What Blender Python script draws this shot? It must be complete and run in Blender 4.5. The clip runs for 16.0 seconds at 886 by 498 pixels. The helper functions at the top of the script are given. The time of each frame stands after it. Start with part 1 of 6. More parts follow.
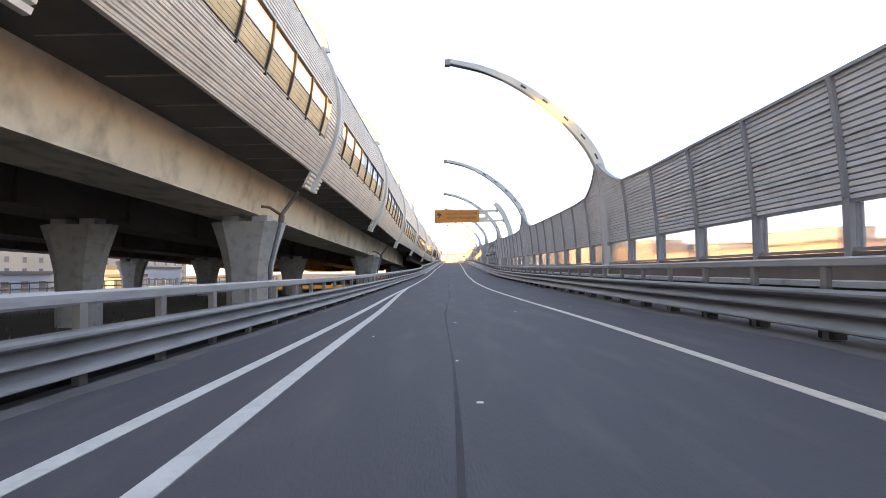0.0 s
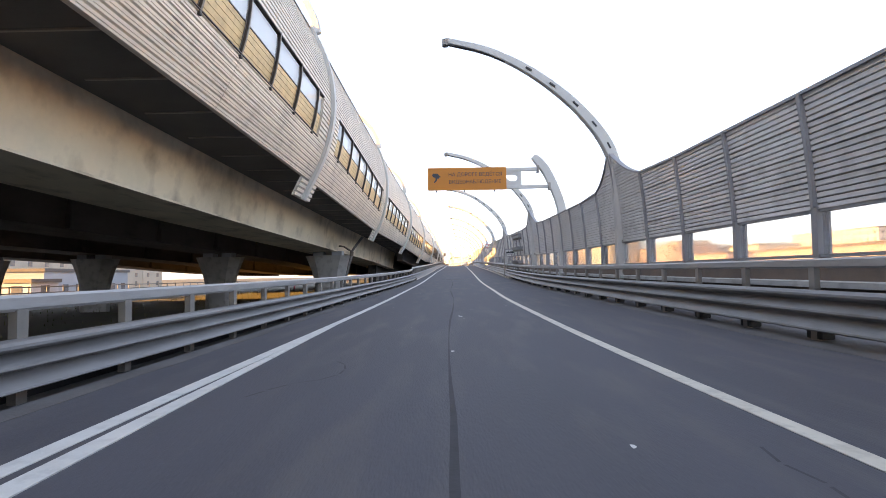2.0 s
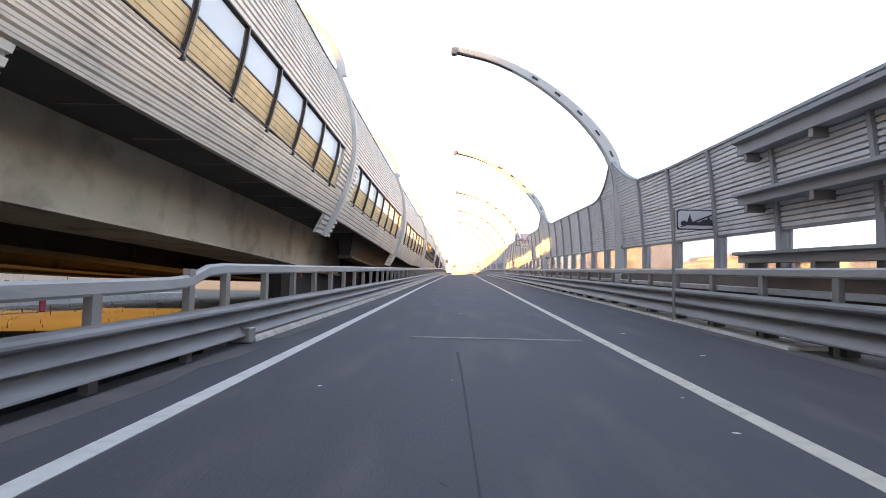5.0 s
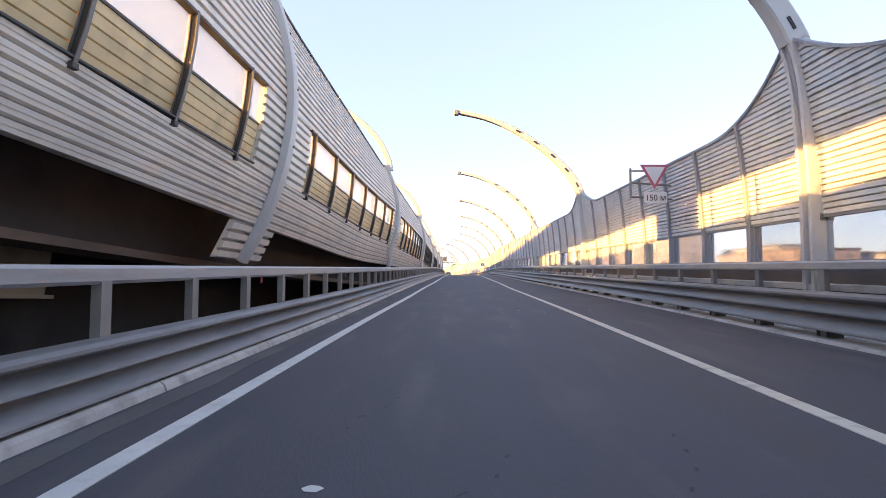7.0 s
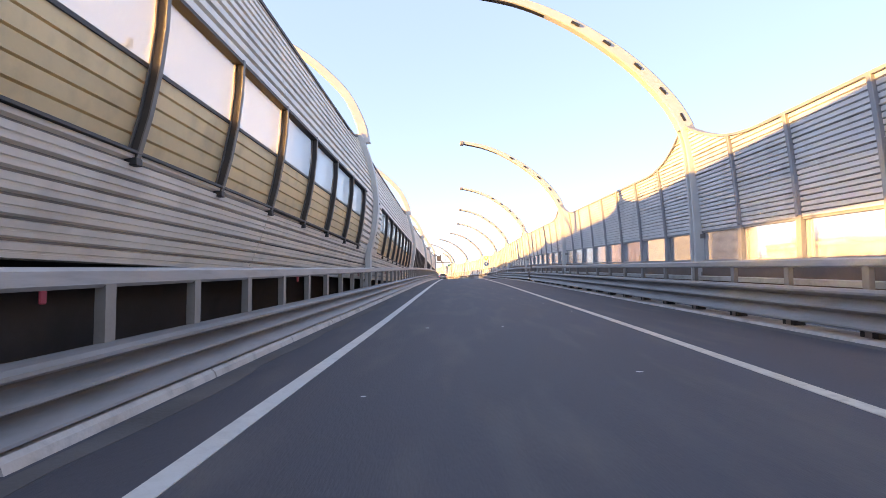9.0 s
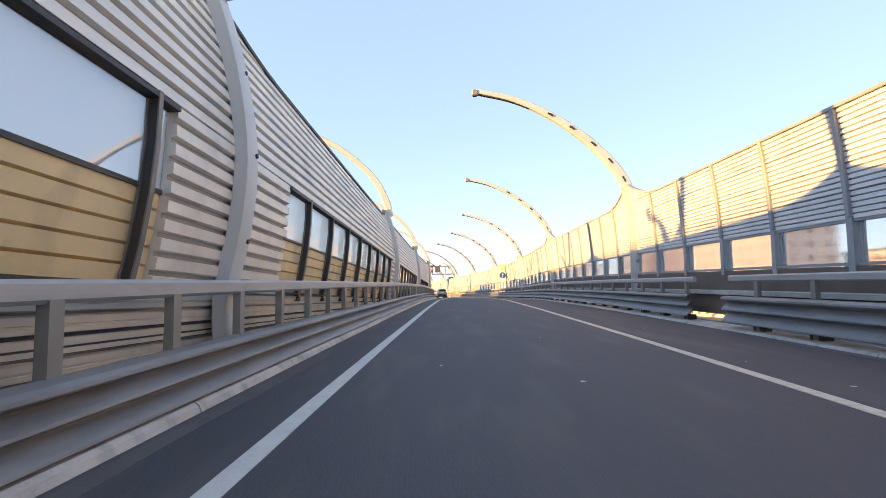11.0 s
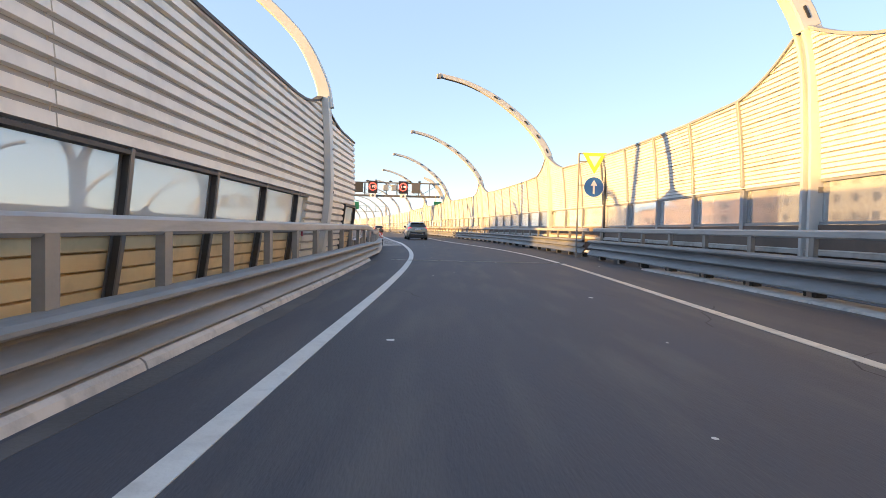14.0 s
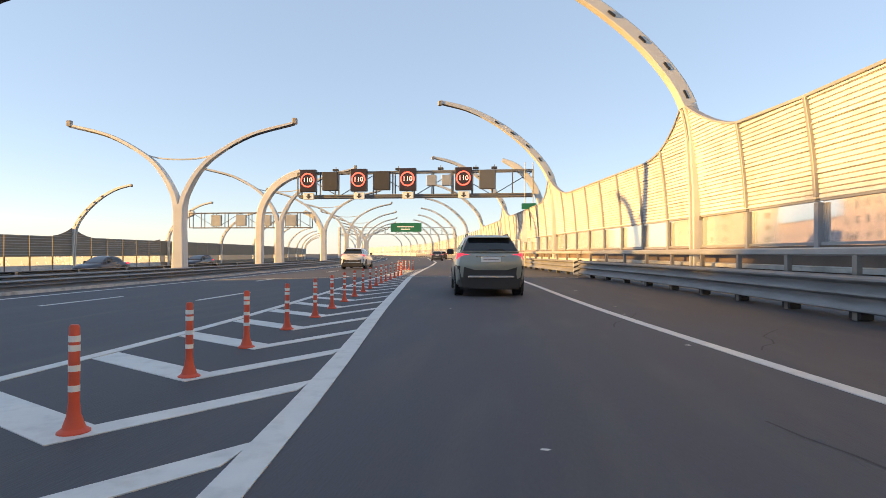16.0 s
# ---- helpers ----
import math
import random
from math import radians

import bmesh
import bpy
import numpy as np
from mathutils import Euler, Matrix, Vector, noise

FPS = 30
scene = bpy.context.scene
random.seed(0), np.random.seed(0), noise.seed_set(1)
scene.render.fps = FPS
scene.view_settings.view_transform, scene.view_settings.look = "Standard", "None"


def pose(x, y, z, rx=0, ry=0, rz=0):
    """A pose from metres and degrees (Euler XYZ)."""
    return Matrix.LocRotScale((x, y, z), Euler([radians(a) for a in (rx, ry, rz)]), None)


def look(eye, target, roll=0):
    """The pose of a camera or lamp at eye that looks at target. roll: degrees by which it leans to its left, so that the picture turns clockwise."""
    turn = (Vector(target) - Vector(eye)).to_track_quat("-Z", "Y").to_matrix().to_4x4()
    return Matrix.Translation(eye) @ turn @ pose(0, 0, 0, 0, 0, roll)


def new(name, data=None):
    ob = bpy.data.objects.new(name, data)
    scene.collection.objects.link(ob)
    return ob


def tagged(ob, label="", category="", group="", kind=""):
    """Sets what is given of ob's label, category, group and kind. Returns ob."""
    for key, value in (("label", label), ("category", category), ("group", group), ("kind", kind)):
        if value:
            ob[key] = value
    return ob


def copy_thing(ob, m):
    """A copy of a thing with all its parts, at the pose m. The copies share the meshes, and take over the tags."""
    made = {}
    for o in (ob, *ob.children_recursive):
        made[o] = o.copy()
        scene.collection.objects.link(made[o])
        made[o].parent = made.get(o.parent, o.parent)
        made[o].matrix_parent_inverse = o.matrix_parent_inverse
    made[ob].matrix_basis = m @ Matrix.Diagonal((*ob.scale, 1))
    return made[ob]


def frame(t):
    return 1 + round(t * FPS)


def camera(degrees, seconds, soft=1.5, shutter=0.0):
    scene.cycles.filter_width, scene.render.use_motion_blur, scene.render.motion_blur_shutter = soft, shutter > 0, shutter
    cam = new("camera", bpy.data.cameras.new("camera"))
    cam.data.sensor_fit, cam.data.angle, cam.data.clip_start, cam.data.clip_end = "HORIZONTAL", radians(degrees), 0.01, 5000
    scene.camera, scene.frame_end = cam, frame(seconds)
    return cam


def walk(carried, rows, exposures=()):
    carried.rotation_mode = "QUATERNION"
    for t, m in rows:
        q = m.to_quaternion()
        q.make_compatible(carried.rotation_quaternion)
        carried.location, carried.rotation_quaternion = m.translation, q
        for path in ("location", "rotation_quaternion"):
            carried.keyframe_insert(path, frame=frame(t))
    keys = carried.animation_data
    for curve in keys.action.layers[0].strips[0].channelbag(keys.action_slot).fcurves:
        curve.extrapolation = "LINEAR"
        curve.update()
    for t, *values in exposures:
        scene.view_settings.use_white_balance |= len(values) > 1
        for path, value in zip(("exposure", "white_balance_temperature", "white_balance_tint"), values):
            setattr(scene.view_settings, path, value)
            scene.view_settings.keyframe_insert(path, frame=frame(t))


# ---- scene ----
cam = camera(75.1, 16.0, soft=0.5)
# seconds, eye, pitch, yaw, roll
PATH = [
    (0.0, (0.000, -0.000, 1.170), 2.24, 0.39, 0.82),
    (0.5, (0.021, 6.208, 1.172), 1.84, 0.22, 0.79),
    (1.0, (0.093, 12.355, 1.185), 2.25, 0.35, 0.44),
    (1.5, (0.137, 18.590, 1.194), 2.17, 0.81, 0.39),
    (2.0, (0.084, 24.980, 1.223), 2.62, 0.80, 0.79),
    (2.5, (0.150, 31.667, 1.263), 2.74, 1.26, 1.04),
    (3.0, (0.145, 38.613, 1.324), 2.49, 1.39, 0.81),
    (3.5, (0.136, 45.723, 1.382), 2.79, 1.61, 0.35),
    (4.0, (0.063, 52.958, 1.461), 2.77, 1.58, 0.18),
    (4.5, (0.007, 60.324, 1.588), 3.25, 1.44, -0.59),
    (5.0, (-0.018, 67.786, 1.757), 3.52, 1.15, -1.21),
    (7.5, (-0.042, 105.981, 2.787), 3.42, 1.05, -0.03),
    (8.0, (-0.048, 113.965, 2.994), 3.54, 0.85, -0.39),
    (8.5, (-0.118, 122.043, 3.218), 3.32, 0.68, -0.28),
    (9.0, (-0.133, 130.295, 3.452), 3.51, 0.59, 0.35),
    (11.5, (0.111, 173.212, 4.650), 4.92, 0.76, 0.50),
    (12.0, (0.180, 182.432, 4.870), 3.14, 0.47, 0.65),
    (12.5, (0.169, 191.430, 5.059), 3.20, 0.47, 0.83),
    (13.0, (0.215, 200.594, 5.234), 2.71, 0.06, 0.33),
    (13.5, (0.340, 209.739, 5.367), 2.09, -0.06, 0.21),
    (14.0, (0.504, 219.027, 5.419), -1.96, -0.29, -1.35),
    (14.2, (0.595, 222.771, 5.421), -1.35, 0.41, -1.00),
    (14.5, (0.680, 228.349, 5.426), 0.80, 1.21, -0.33),
    (15.0, (0.549, 237.764, 5.443), 0.83, 3.37, 0.18),
    (15.5, (-0.006, 247.452, 5.480), 0.62, 5.25, -0.23),
    (15.8, (-0.503, 253.345, 5.510), 1.94, 6.40, -0.03),
    (16.0, (-0.901, 257.287, 5.531), 0.44, 7.29, -0.18),
]
EXPOSURES = [(0.0, 2.68, 7450, 34), (5.0, 2.7, 7550, 34), (7.5, 2.12, 6600, 37), (9.0, 2.09, 6480, 36), (11.5, 1.88, 6450, 26), (14.0, 1.8, 6350, 25), (16.0, 1.5, 6780, 25)]
walk(cam, [(t, pose(*eye, 90 + pitch, 0, yaw) @ pose(0, 0, 0, 0, 0, -roll)) for t, eye, pitch, yaw, roll in PATH], EXPOSURES)

# ---- daylight: a low sun, behind and to one side ----
SUN_WAY = Vector((10.2, 3.32, -1.82)).normalized()
elevation = math.asin(-SUN_WAY.z)
azimuth = math.atan2(-SUN_WAY.x, -SUN_WAY.y)
world = bpy.data.worlds.new("sky")
scene.world = world
world.use_nodes = True
wn, wl = world.node_tree.nodes, world.node_tree.links
sky = wn.new("ShaderNodeTexSky")
sky.sky_type, sky.sun_disc = "NISHITA", False
sky.sun_elevation, sky.sun_rotation = elevation, azimuth
sky.air_density, sky.dust_density, sky.ozone_density = 0.9, 0.1, 1.25
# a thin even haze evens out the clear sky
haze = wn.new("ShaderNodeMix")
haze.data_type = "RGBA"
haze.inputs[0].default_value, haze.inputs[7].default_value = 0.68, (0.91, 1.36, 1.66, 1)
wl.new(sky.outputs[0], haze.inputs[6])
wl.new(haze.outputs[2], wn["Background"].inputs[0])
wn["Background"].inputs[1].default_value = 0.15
sun = new("sun", bpy.data.lights.new("sun", "SUN"))
sun.data.energy, sun.data.angle, sun.data.color = 4.0, radians(0.6), (1.0, 0.61, 0.15)
sun.matrix_world = look((0, 0, 60), Vector((0, 0, 60)) + SUN_WAY)


# ---- materials ----
def material(name, base, rough=0.6, metal=0.0, vary=0.12, size=1.5, grain=25.0, bump=0.15, random_vary=0.0, dirt=None, dirt_amount=0.4, stretch=(1, 1, 1), coat=0.0):
    """A node material: two scales of noise in the colour, grain in the relief, and stains where dirt is a colour."""
    m = bpy.data.materials.new(name)
    m.use_nodes = True
    n, l = m.node_tree.nodes, m.node_tree.links
    b = n["Principled BSDF"]
    b.inputs["Roughness"].default_value, b.inputs["Metallic"].default_value = rough, metal
    b.inputs["Coat Weight"].default_value = coat
    co = n.new("ShaderNodeTexCoord")
    mp = n.new("ShaderNodeMapping")
    mp.inputs["Scale"].default_value = stretch
    l.new(co.outputs["Object"], mp.inputs[0])

    def noise_node(scale, detail):
        t = n.new("ShaderNodeTexNoise")
        t.inputs["Scale"].default_value, t.inputs["Detail"].default_value = scale, detail
        l.new(mp.outputs[0], t.inputs["Vector"])
        return t.outputs["Fac"]

    def mix(fac, a, c):
        x = n.new("ShaderNodeMix")
        x.data_type = "RGBA"
        for value, slot in ((fac, x.inputs[0]), (a, x.inputs[6]), (c, x.inputs[7])):
            if isinstance(value, bpy.types.NodeSocket):
                l.new(value, slot)
            elif isinstance(value, (int, float)):
                slot.default_value = value
            else:
                slot.default_value = (*value, 1)
        return x.outputs[2]

    def ramp(fac, lo, hi):
        r = n.new("ShaderNodeMapRange")
        r.inputs[1].default_value, r.inputs[2].default_value = lo, hi
        l.new(fac, r.inputs[0])
        return r.outputs[0]

    low, high = [max(0.0, c * (1 - vary)) for c in base], [min(1.0, c * (1 + vary)) for c in base]
    broad, fine = noise_node(size, 4), noise_node(grain, 3)
    colour = mix(ramp(broad, 0.3, 0.7), low, high)
    colour = mix(ramp(fine, 0.25, 0.75), colour, mix(0.35, colour, high))
    if dirt:
        stain = noise_node(size * 2.7, 6)
        f = n.new("ShaderNodeMath")
        f.operation = "MULTIPLY"
        l.new(ramp(stain, 0.5, 0.72), f.inputs[0])
        f.inputs[1].default_value = dirt_amount
        colour = mix(f.outputs[0], colour, dirt)
    if random_vary:
        info = n.new("ShaderNodeObjectInfo")
        hsv = n.new("ShaderNodeHueSaturation")
        l.new(colour, hsv.inputs["Color"])
        r = n.new("ShaderNodeMapRange")
        r.inputs[3].default_value, r.inputs[4].default_value = 1 - random_vary, 1 + random_vary
        l.new(info.outputs["Random"], r.inputs[0])
        l.new(r.outputs[0], hsv.inputs["Value"])
        colour = hsv.outputs[0]
    l.new(colour, b.inputs["Base Color"])
    rr = n.new("ShaderNodeMapRange")
    rr.inputs[3].default_value, rr.inputs[4].default_value = max(0.03, rough - 0.1), min(1, rough + 0.12)
    l.new(broad, rr.inputs[0])
    l.new(rr.outputs[0], b.inputs["Roughness"])
    if bump:
        bp = n.new("ShaderNodeBump")
        bp.inputs["Strength"].default_value, bp.inputs["Distance"].default_value = bump, 0.01
        l.new(fine, bp.inputs["Height"])
        l.new(bp.outputs[0], b.inputs["Normal"])
    return m


def glass(name, tint, rough, clear=0.88):
    m = bpy.data.materials.new(name)
    m.use_nodes = True
    b = m.node_tree.nodes["Principled BSDF"]
    b.inputs["Base Color"].default_value = (*tint, 1)
    b.inputs["Transmission Weight"].default_value, b.inputs["Roughness"].default_value, b.inputs["IOR"].default_value = clear, rough, 1.12
    n, l = m.node_tree.nodes, m.node_tree.links
    t = n.new("ShaderNodeTexNoise")
    t.inputs["Scale"].default_value, t.inputs["Detail"].default_value = 1.3, 5
    co = n.new("ShaderNodeTexCoord")
    l.new(co.outputs["Object"], t.inputs["Vector"])
    r = n.new("ShaderNodeMapRange")
    r.inputs[1].default_value, r.inputs[2].default_value, r.inputs[3].default_value, r.inputs[4].default_value = 0.35, 0.75, rough * 0.6, rough * 1.8 + 0.02
    l.new(t.outputs["Fac"], r.inputs[0])
    l.new(r.outputs[0], b.inputs["Roughness"])
    return m


def milky(name, tint, share):
    """Dirty glass that lets scattered daylight through."""
    m = glass(name, tint, 0.2, 0.8)
    n, l = m.node_tree.nodes, m.node_tree.links
    t = n.new("ShaderNodeBsdfTranslucent")
    t.inputs["Color"].default_value = (*tint, 1)
    mix = n.new("ShaderNodeMixShader")
    mix.inputs[0].default_value = share
    l.new(n["Principled BSDF"].outputs[0], mix.inputs[1])
    l.new(t.outputs[0], mix.inputs[2])
    l.new(mix.outputs[0], n["Material Output"].inputs["Surface"])
    return m


def glow(name, colour, strength):
    m = bpy.data.materials.new(name)
    m.use_nodes = True
    b = m.node_tree.nodes["Principled BSDF"]
    b.inputs["Base Color"].default_value = (*colour, 1)
    b.inputs["Emission Color"].default_value, b.inputs["Emission Strength"].default_value = (*colour, 1), strength
    return m


M = {
    "asphalt": material("asphalt", (0.0595, 0.0595, 0.073), 0.75, vary=0.2, size=0.8, grain=60, bump=0.6, dirt=(0.11, 0.102, 0.1), dirt_amount=0.6, stretch=(1, 0.16, 1)),
    "main_asphalt": material("main_asphalt", (0.057, 0.058, 0.069), 0.75, vary=0.2, size=0.7, grain=60, bump=0.5, dirt=(0.105, 0.098, 0.095), dirt_amount=0.5, stretch=(1, 0.16, 1)),
    "sand": material("sandy_dust", (0.1, 0.094, 0.093), 0.95, vary=0.3, size=1.0, grain=25, bump=0.4),
    "seam": material("seam", (0.042, 0.041, 0.047), 0.9, vary=0.3, size=3, grain=30),
    "paint": material("road_paint", (0.6, 0.6, 0.58), 0.6, vary=0.08, size=2.5, grain=30, bump=0.3, dirt=(0.3, 0.3, 0.3), dirt_amount=0.3),
    "paint_dull": material("dusty_road_paint", (0.58, 0.54, 0.46), 0.65, vary=0.1, size=2.5, grain=30, bump=0.3, dirt=(0.25, 0.23, 0.2), dirt_amount=0.45),
    "zinc": material("zinc_steel", (0.235, 0.23, 0.23), 0.5, 0.3, vary=0.24, size=1.3, grain=18, bump=0.15, dirt=(0.17, 0.16, 0.15), dirt_amount=0.6, stretch=(1, 0.35, 2.5)),
    "zinc_rail": material("zinc_tube", (0.42, 0.41, 0.4), 0.5, 0.3, vary=0.12, size=1.3, grain=18, bump=0.12, dirt=(0.25, 0.24, 0.23), dirt_amount=0.5, stretch=(1, 0.35, 2.5)),
    "zinc_post": material("zinc_post", (0.3, 0.276, 0.252), 0.55, 0.4, vary=0.14, size=2, grain=20, random_vary=0.08),
    "panel": material("corrugated_panel", (0.69, 0.675, 0.665), 0.48, 0.1, vary=0.08, size=0.7, grain=14, bump=0.08, random_vary=0.05, dirt=(0.27, 0.26, 0.25), dirt_amount=0.35),
    "panel_left": material("pale_corrugated_panel", (0.84, 0.76, 0.66), 0.5, 0.15, vary=0.08, size=0.6, grain=14, bump=0.08, random_vary=0.05, dirt=(0.42, 0.38, 0.34), dirt_amount=0.35),
    "tan": material("tan_panel", (0.81, 0.61, 0.34), 0.55, 0.1, vary=0.1, size=0.8, grain=12, random_vary=0.06, dirt=(0.3, 0.23, 0.14), dirt_amount=0.35),
    "brown": material("brown_steel", (0.06, 0.05, 0.045), 0.55, 0.1, vary=0.2, size=2, grain=20, random_vary=0.1),
    "mullion_face": material("mullion_steel", (0.2, 0.18, 0.165), 0.5, 0.2, vary=0.15, size=2, grain=20),
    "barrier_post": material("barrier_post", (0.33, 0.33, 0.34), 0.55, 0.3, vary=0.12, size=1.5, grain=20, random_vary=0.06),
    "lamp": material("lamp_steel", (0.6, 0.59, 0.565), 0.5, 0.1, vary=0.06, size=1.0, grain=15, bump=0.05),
    "dark": material("dark_fitting", (0.03, 0.03, 0.032), 0.5, vary=0.2),
    "concrete": material("concrete", (0.5, 0.49, 0.47), 0.85, vary=0.14, size=0.8, grain=30, bump=0.4, dirt=(0.2, 0.185, 0.165), dirt_amount=0.5),
    "plinth": material("plinth_concrete", (0.17, 0.125, 0.1), 0.9, vary=0.2, size=0.8, grain=30, bump=0.4, dirt=(0.12, 0.105, 0.09), dirt_amount=0.5),
    "kerb": material("kerb_concrete", (0.5, 0.46, 0.42), 0.85, vary=0.2, size=1.5, grain=30, bump=0.5, dirt=(0.2, 0.19, 0.18), dirt_amount=0.6),
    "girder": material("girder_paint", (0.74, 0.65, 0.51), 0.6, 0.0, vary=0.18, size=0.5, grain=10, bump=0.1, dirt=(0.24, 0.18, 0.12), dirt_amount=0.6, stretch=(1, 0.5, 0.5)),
    # Inner girders carry their shade in this darker brown; drain branches use it too.
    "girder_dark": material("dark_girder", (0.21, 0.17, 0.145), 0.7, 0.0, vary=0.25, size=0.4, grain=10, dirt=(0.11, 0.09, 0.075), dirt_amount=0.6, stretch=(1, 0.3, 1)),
    "abutment": material("shaded_concrete", (0.06, 0.052, 0.048), 0.85, vary=0.25, size=0.5, grain=12, dirt=(0.03, 0.03, 0.03), dirt_amount=0.5),
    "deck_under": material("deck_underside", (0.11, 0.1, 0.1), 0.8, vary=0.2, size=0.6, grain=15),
    "earth": material("earth", (0.11, 0.095, 0.075), 0.95, vary=0.35, size=0.08, grain=2, bump=0.6, dirt=(0.1, 0.11, 0.05), dirt_amount=0.7),
    "grass": material("dry_grass", (0.16, 0.16, 0.07), 0.95, vary=0.3, size=0.5, grain=8),
    "orange": material("orange_sheet", (0.64, 0.22, 0.025), 0.45, vary=0.05, size=1, grain=30, bump=0.05),
    "sign_dark": material("sign_grey", (0.045, 0.05, 0.06), 0.5, vary=0.1),
    "sign_white": material("sign_white", (0.75, 0.75, 0.75), 0.4, vary=0.05, size=3),
    "stud_red": material("stud_red", (0.34, 0.035, 0.055), 0.4, vary=0.1),
    "sign_red": material("sign_red", (0.6, 0.03, 0.04), 0.4, vary=0.06),
    # Border red is made paler: overexposure is put into the colour.
    "sign_pink": material("sign_pale_red", (0.62, 0.13, 0.17), 0.4, vary=0.06),
    "sign_blue": material("sign_blue", (0.015, 0.12, 0.42), 0.4, vary=0.06),
    "sign_yellow": material("sign_yellow_green", (0.62, 0.72, 0.05), 0.4, vary=0.05),
    "sign_green": material("sign_green", (0.006, 0.13, 0.07), 0.4, vary=0.05),
    "sign_back": material("sign_back", (0.32, 0.33, 0.34), 0.5, 0.4),
    "screen": material("display_black", (0.03, 0.017, 0.015), 0.35, vary=0.2),
    "screen_grey": material("display_grey", (0.04, 0.038, 0.038), 0.5, vary=0.1),
    "display_mid": material("display_mid_grey", (0.1, 0.1, 0.105), 0.5, vary=0.1),
    "led_red": glow("led_red", (1.0, 0.1, 0.06), 0.9),
    "led_white": glow("led_white", (1.0, 0.42, 0.3), 0.9),
    "bollard": material("bollard_orange", (0.58, 0.075, 0.03), 0.5, vary=0.1, size=4, grain=25),
    "reflector": material("reflective_band", (0.72, 0.7, 0.66), 0.4, vary=0.1),
    "rubber": material("rubber", (0.02, 0.02, 0.021), 0.8, vary=0.2),
    "car_grey": material("car_paint_grey", (0.27, 0.285, 0.25), 0.32, 0.35, vary=0.04, size=2, grain=30, bump=0.0, coat=0.6),
    "car_white": material("car_paint_white", (0.72, 0.72, 0.71), 0.3, 0.0, vary=0.03, size=2, grain=30, bump=0.0, coat=0.6),
    "car_dark": material("car_paint_dark", (0.05, 0.045, 0.055), 0.3, 0.4, vary=0.04, size=2, bump=0.0, coat=0.6),
    "car_glass": material("car_glass", (0.012, 0.014, 0.016), 0.08, vary=0.1, bump=0.0, coat=0.3),
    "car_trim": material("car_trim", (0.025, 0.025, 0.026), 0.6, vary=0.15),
    "chrome": material("chrome", (0.6, 0.6, 0.6), 0.2, 0.9, vary=0.05, bump=0.0),
    "tail": glow("tail_light", (0.9, 0.03, 0.05), 0.7),
    "plate": material("plate_white", (0.7, 0.7, 0.7), 0.4, vary=0.05),
    "brick": material("brick_facade", (0.4, 0.33, 0.34), 0.85, vary=0.15, size=0.2, grain=3),
    "plaster": material("plaster_facade", (0.4, 0.405, 0.425), 0.85, vary=0.12, size=0.15, grain=3),
    "pale_wall": material("pale_wall", (0.5, 0.51, 0.54), 0.8, vary=0.12, size=0.2, grain=3),
    "tan_wall": material("tan_facade", (0.52, 0.42, 0.33), 0.85, vary=0.14, size=0.2, grain=3),
    "roof": material("roof_sheet", (0.14, 0.12, 0.11), 0.7, vary=0.15),
    "window": material("facade_window", (0.16, 0.16, 0.17), 0.15, vary=0.2, bump=0.0),
    "bark": material("bark", (0.09, 0.07, 0.05), 0.9, vary=0.25, size=3),
    "twig": material("twigs", (0.13, 0.1, 0.06), 0.9, vary=0.3, size=2),
    "far_barrier": material("far_barrier_panel", (0.19, 0.165, 0.13), 0.6, 0.1, vary=0.1, size=0.4, grain=8, random_vary=0.06),
    "groove_floor": material("dark_groove", (0.34, 0.325, 0.31), 0.6, 0.1, vary=0.12, size=1.0, grain=40, bump=0.3),
    "glass": glass("barrier_glass", (0.82, 0.82, 0.84), 0.06, 0.8),
    "milky": milky("milky_pane", (0.8, 0.8, 0.8), 0.16),
    "smoked": glass("smoked_pane", (0.62, 0.62, 0.63), 0.05, 0.75),
    "glass_left": glass("window_glass", (0.82, 0.83, 0.82), 0.035, 0.64),
    "gantry": material("gantry_steel", (0.16, 0.155, 0.15), 0.5, 0.2, vary=0.15),
}


# ---- builders ----
def mesh_of(name, verts, faces, mat, smooth=False):
    me = bpy.data.meshes.new(name)
    me.from_pydata([tuple(v) for v in verts], [], faces)
    me.materials.append(M[mat])
    bm = bmesh.new()
    bm.from_mesh(me)
    bmesh.ops.recalc_face_normals(bm, faces=bm.faces)
    bm.to_mesh(me)
    bm.free()
    if smooth:
        for p in me.polygons:
            p.use_smooth = True
        me.set_sharp_from_angle(angle=radians(32))
    me.update()
    return me


def piece(name, me, parent=None, label="", m=None):
    ob = new(name, me)
    if parent is not None:
        ob.parent = parent
    if m is not None:
        ob.matrix_local = m
    if label:
        ob["label"] = label
    return ob


def empty(name, m=None, **tags):
    ob = new(name)
    if m is not None:
        ob.matrix_basis = m
    return tagged(ob, **tags)


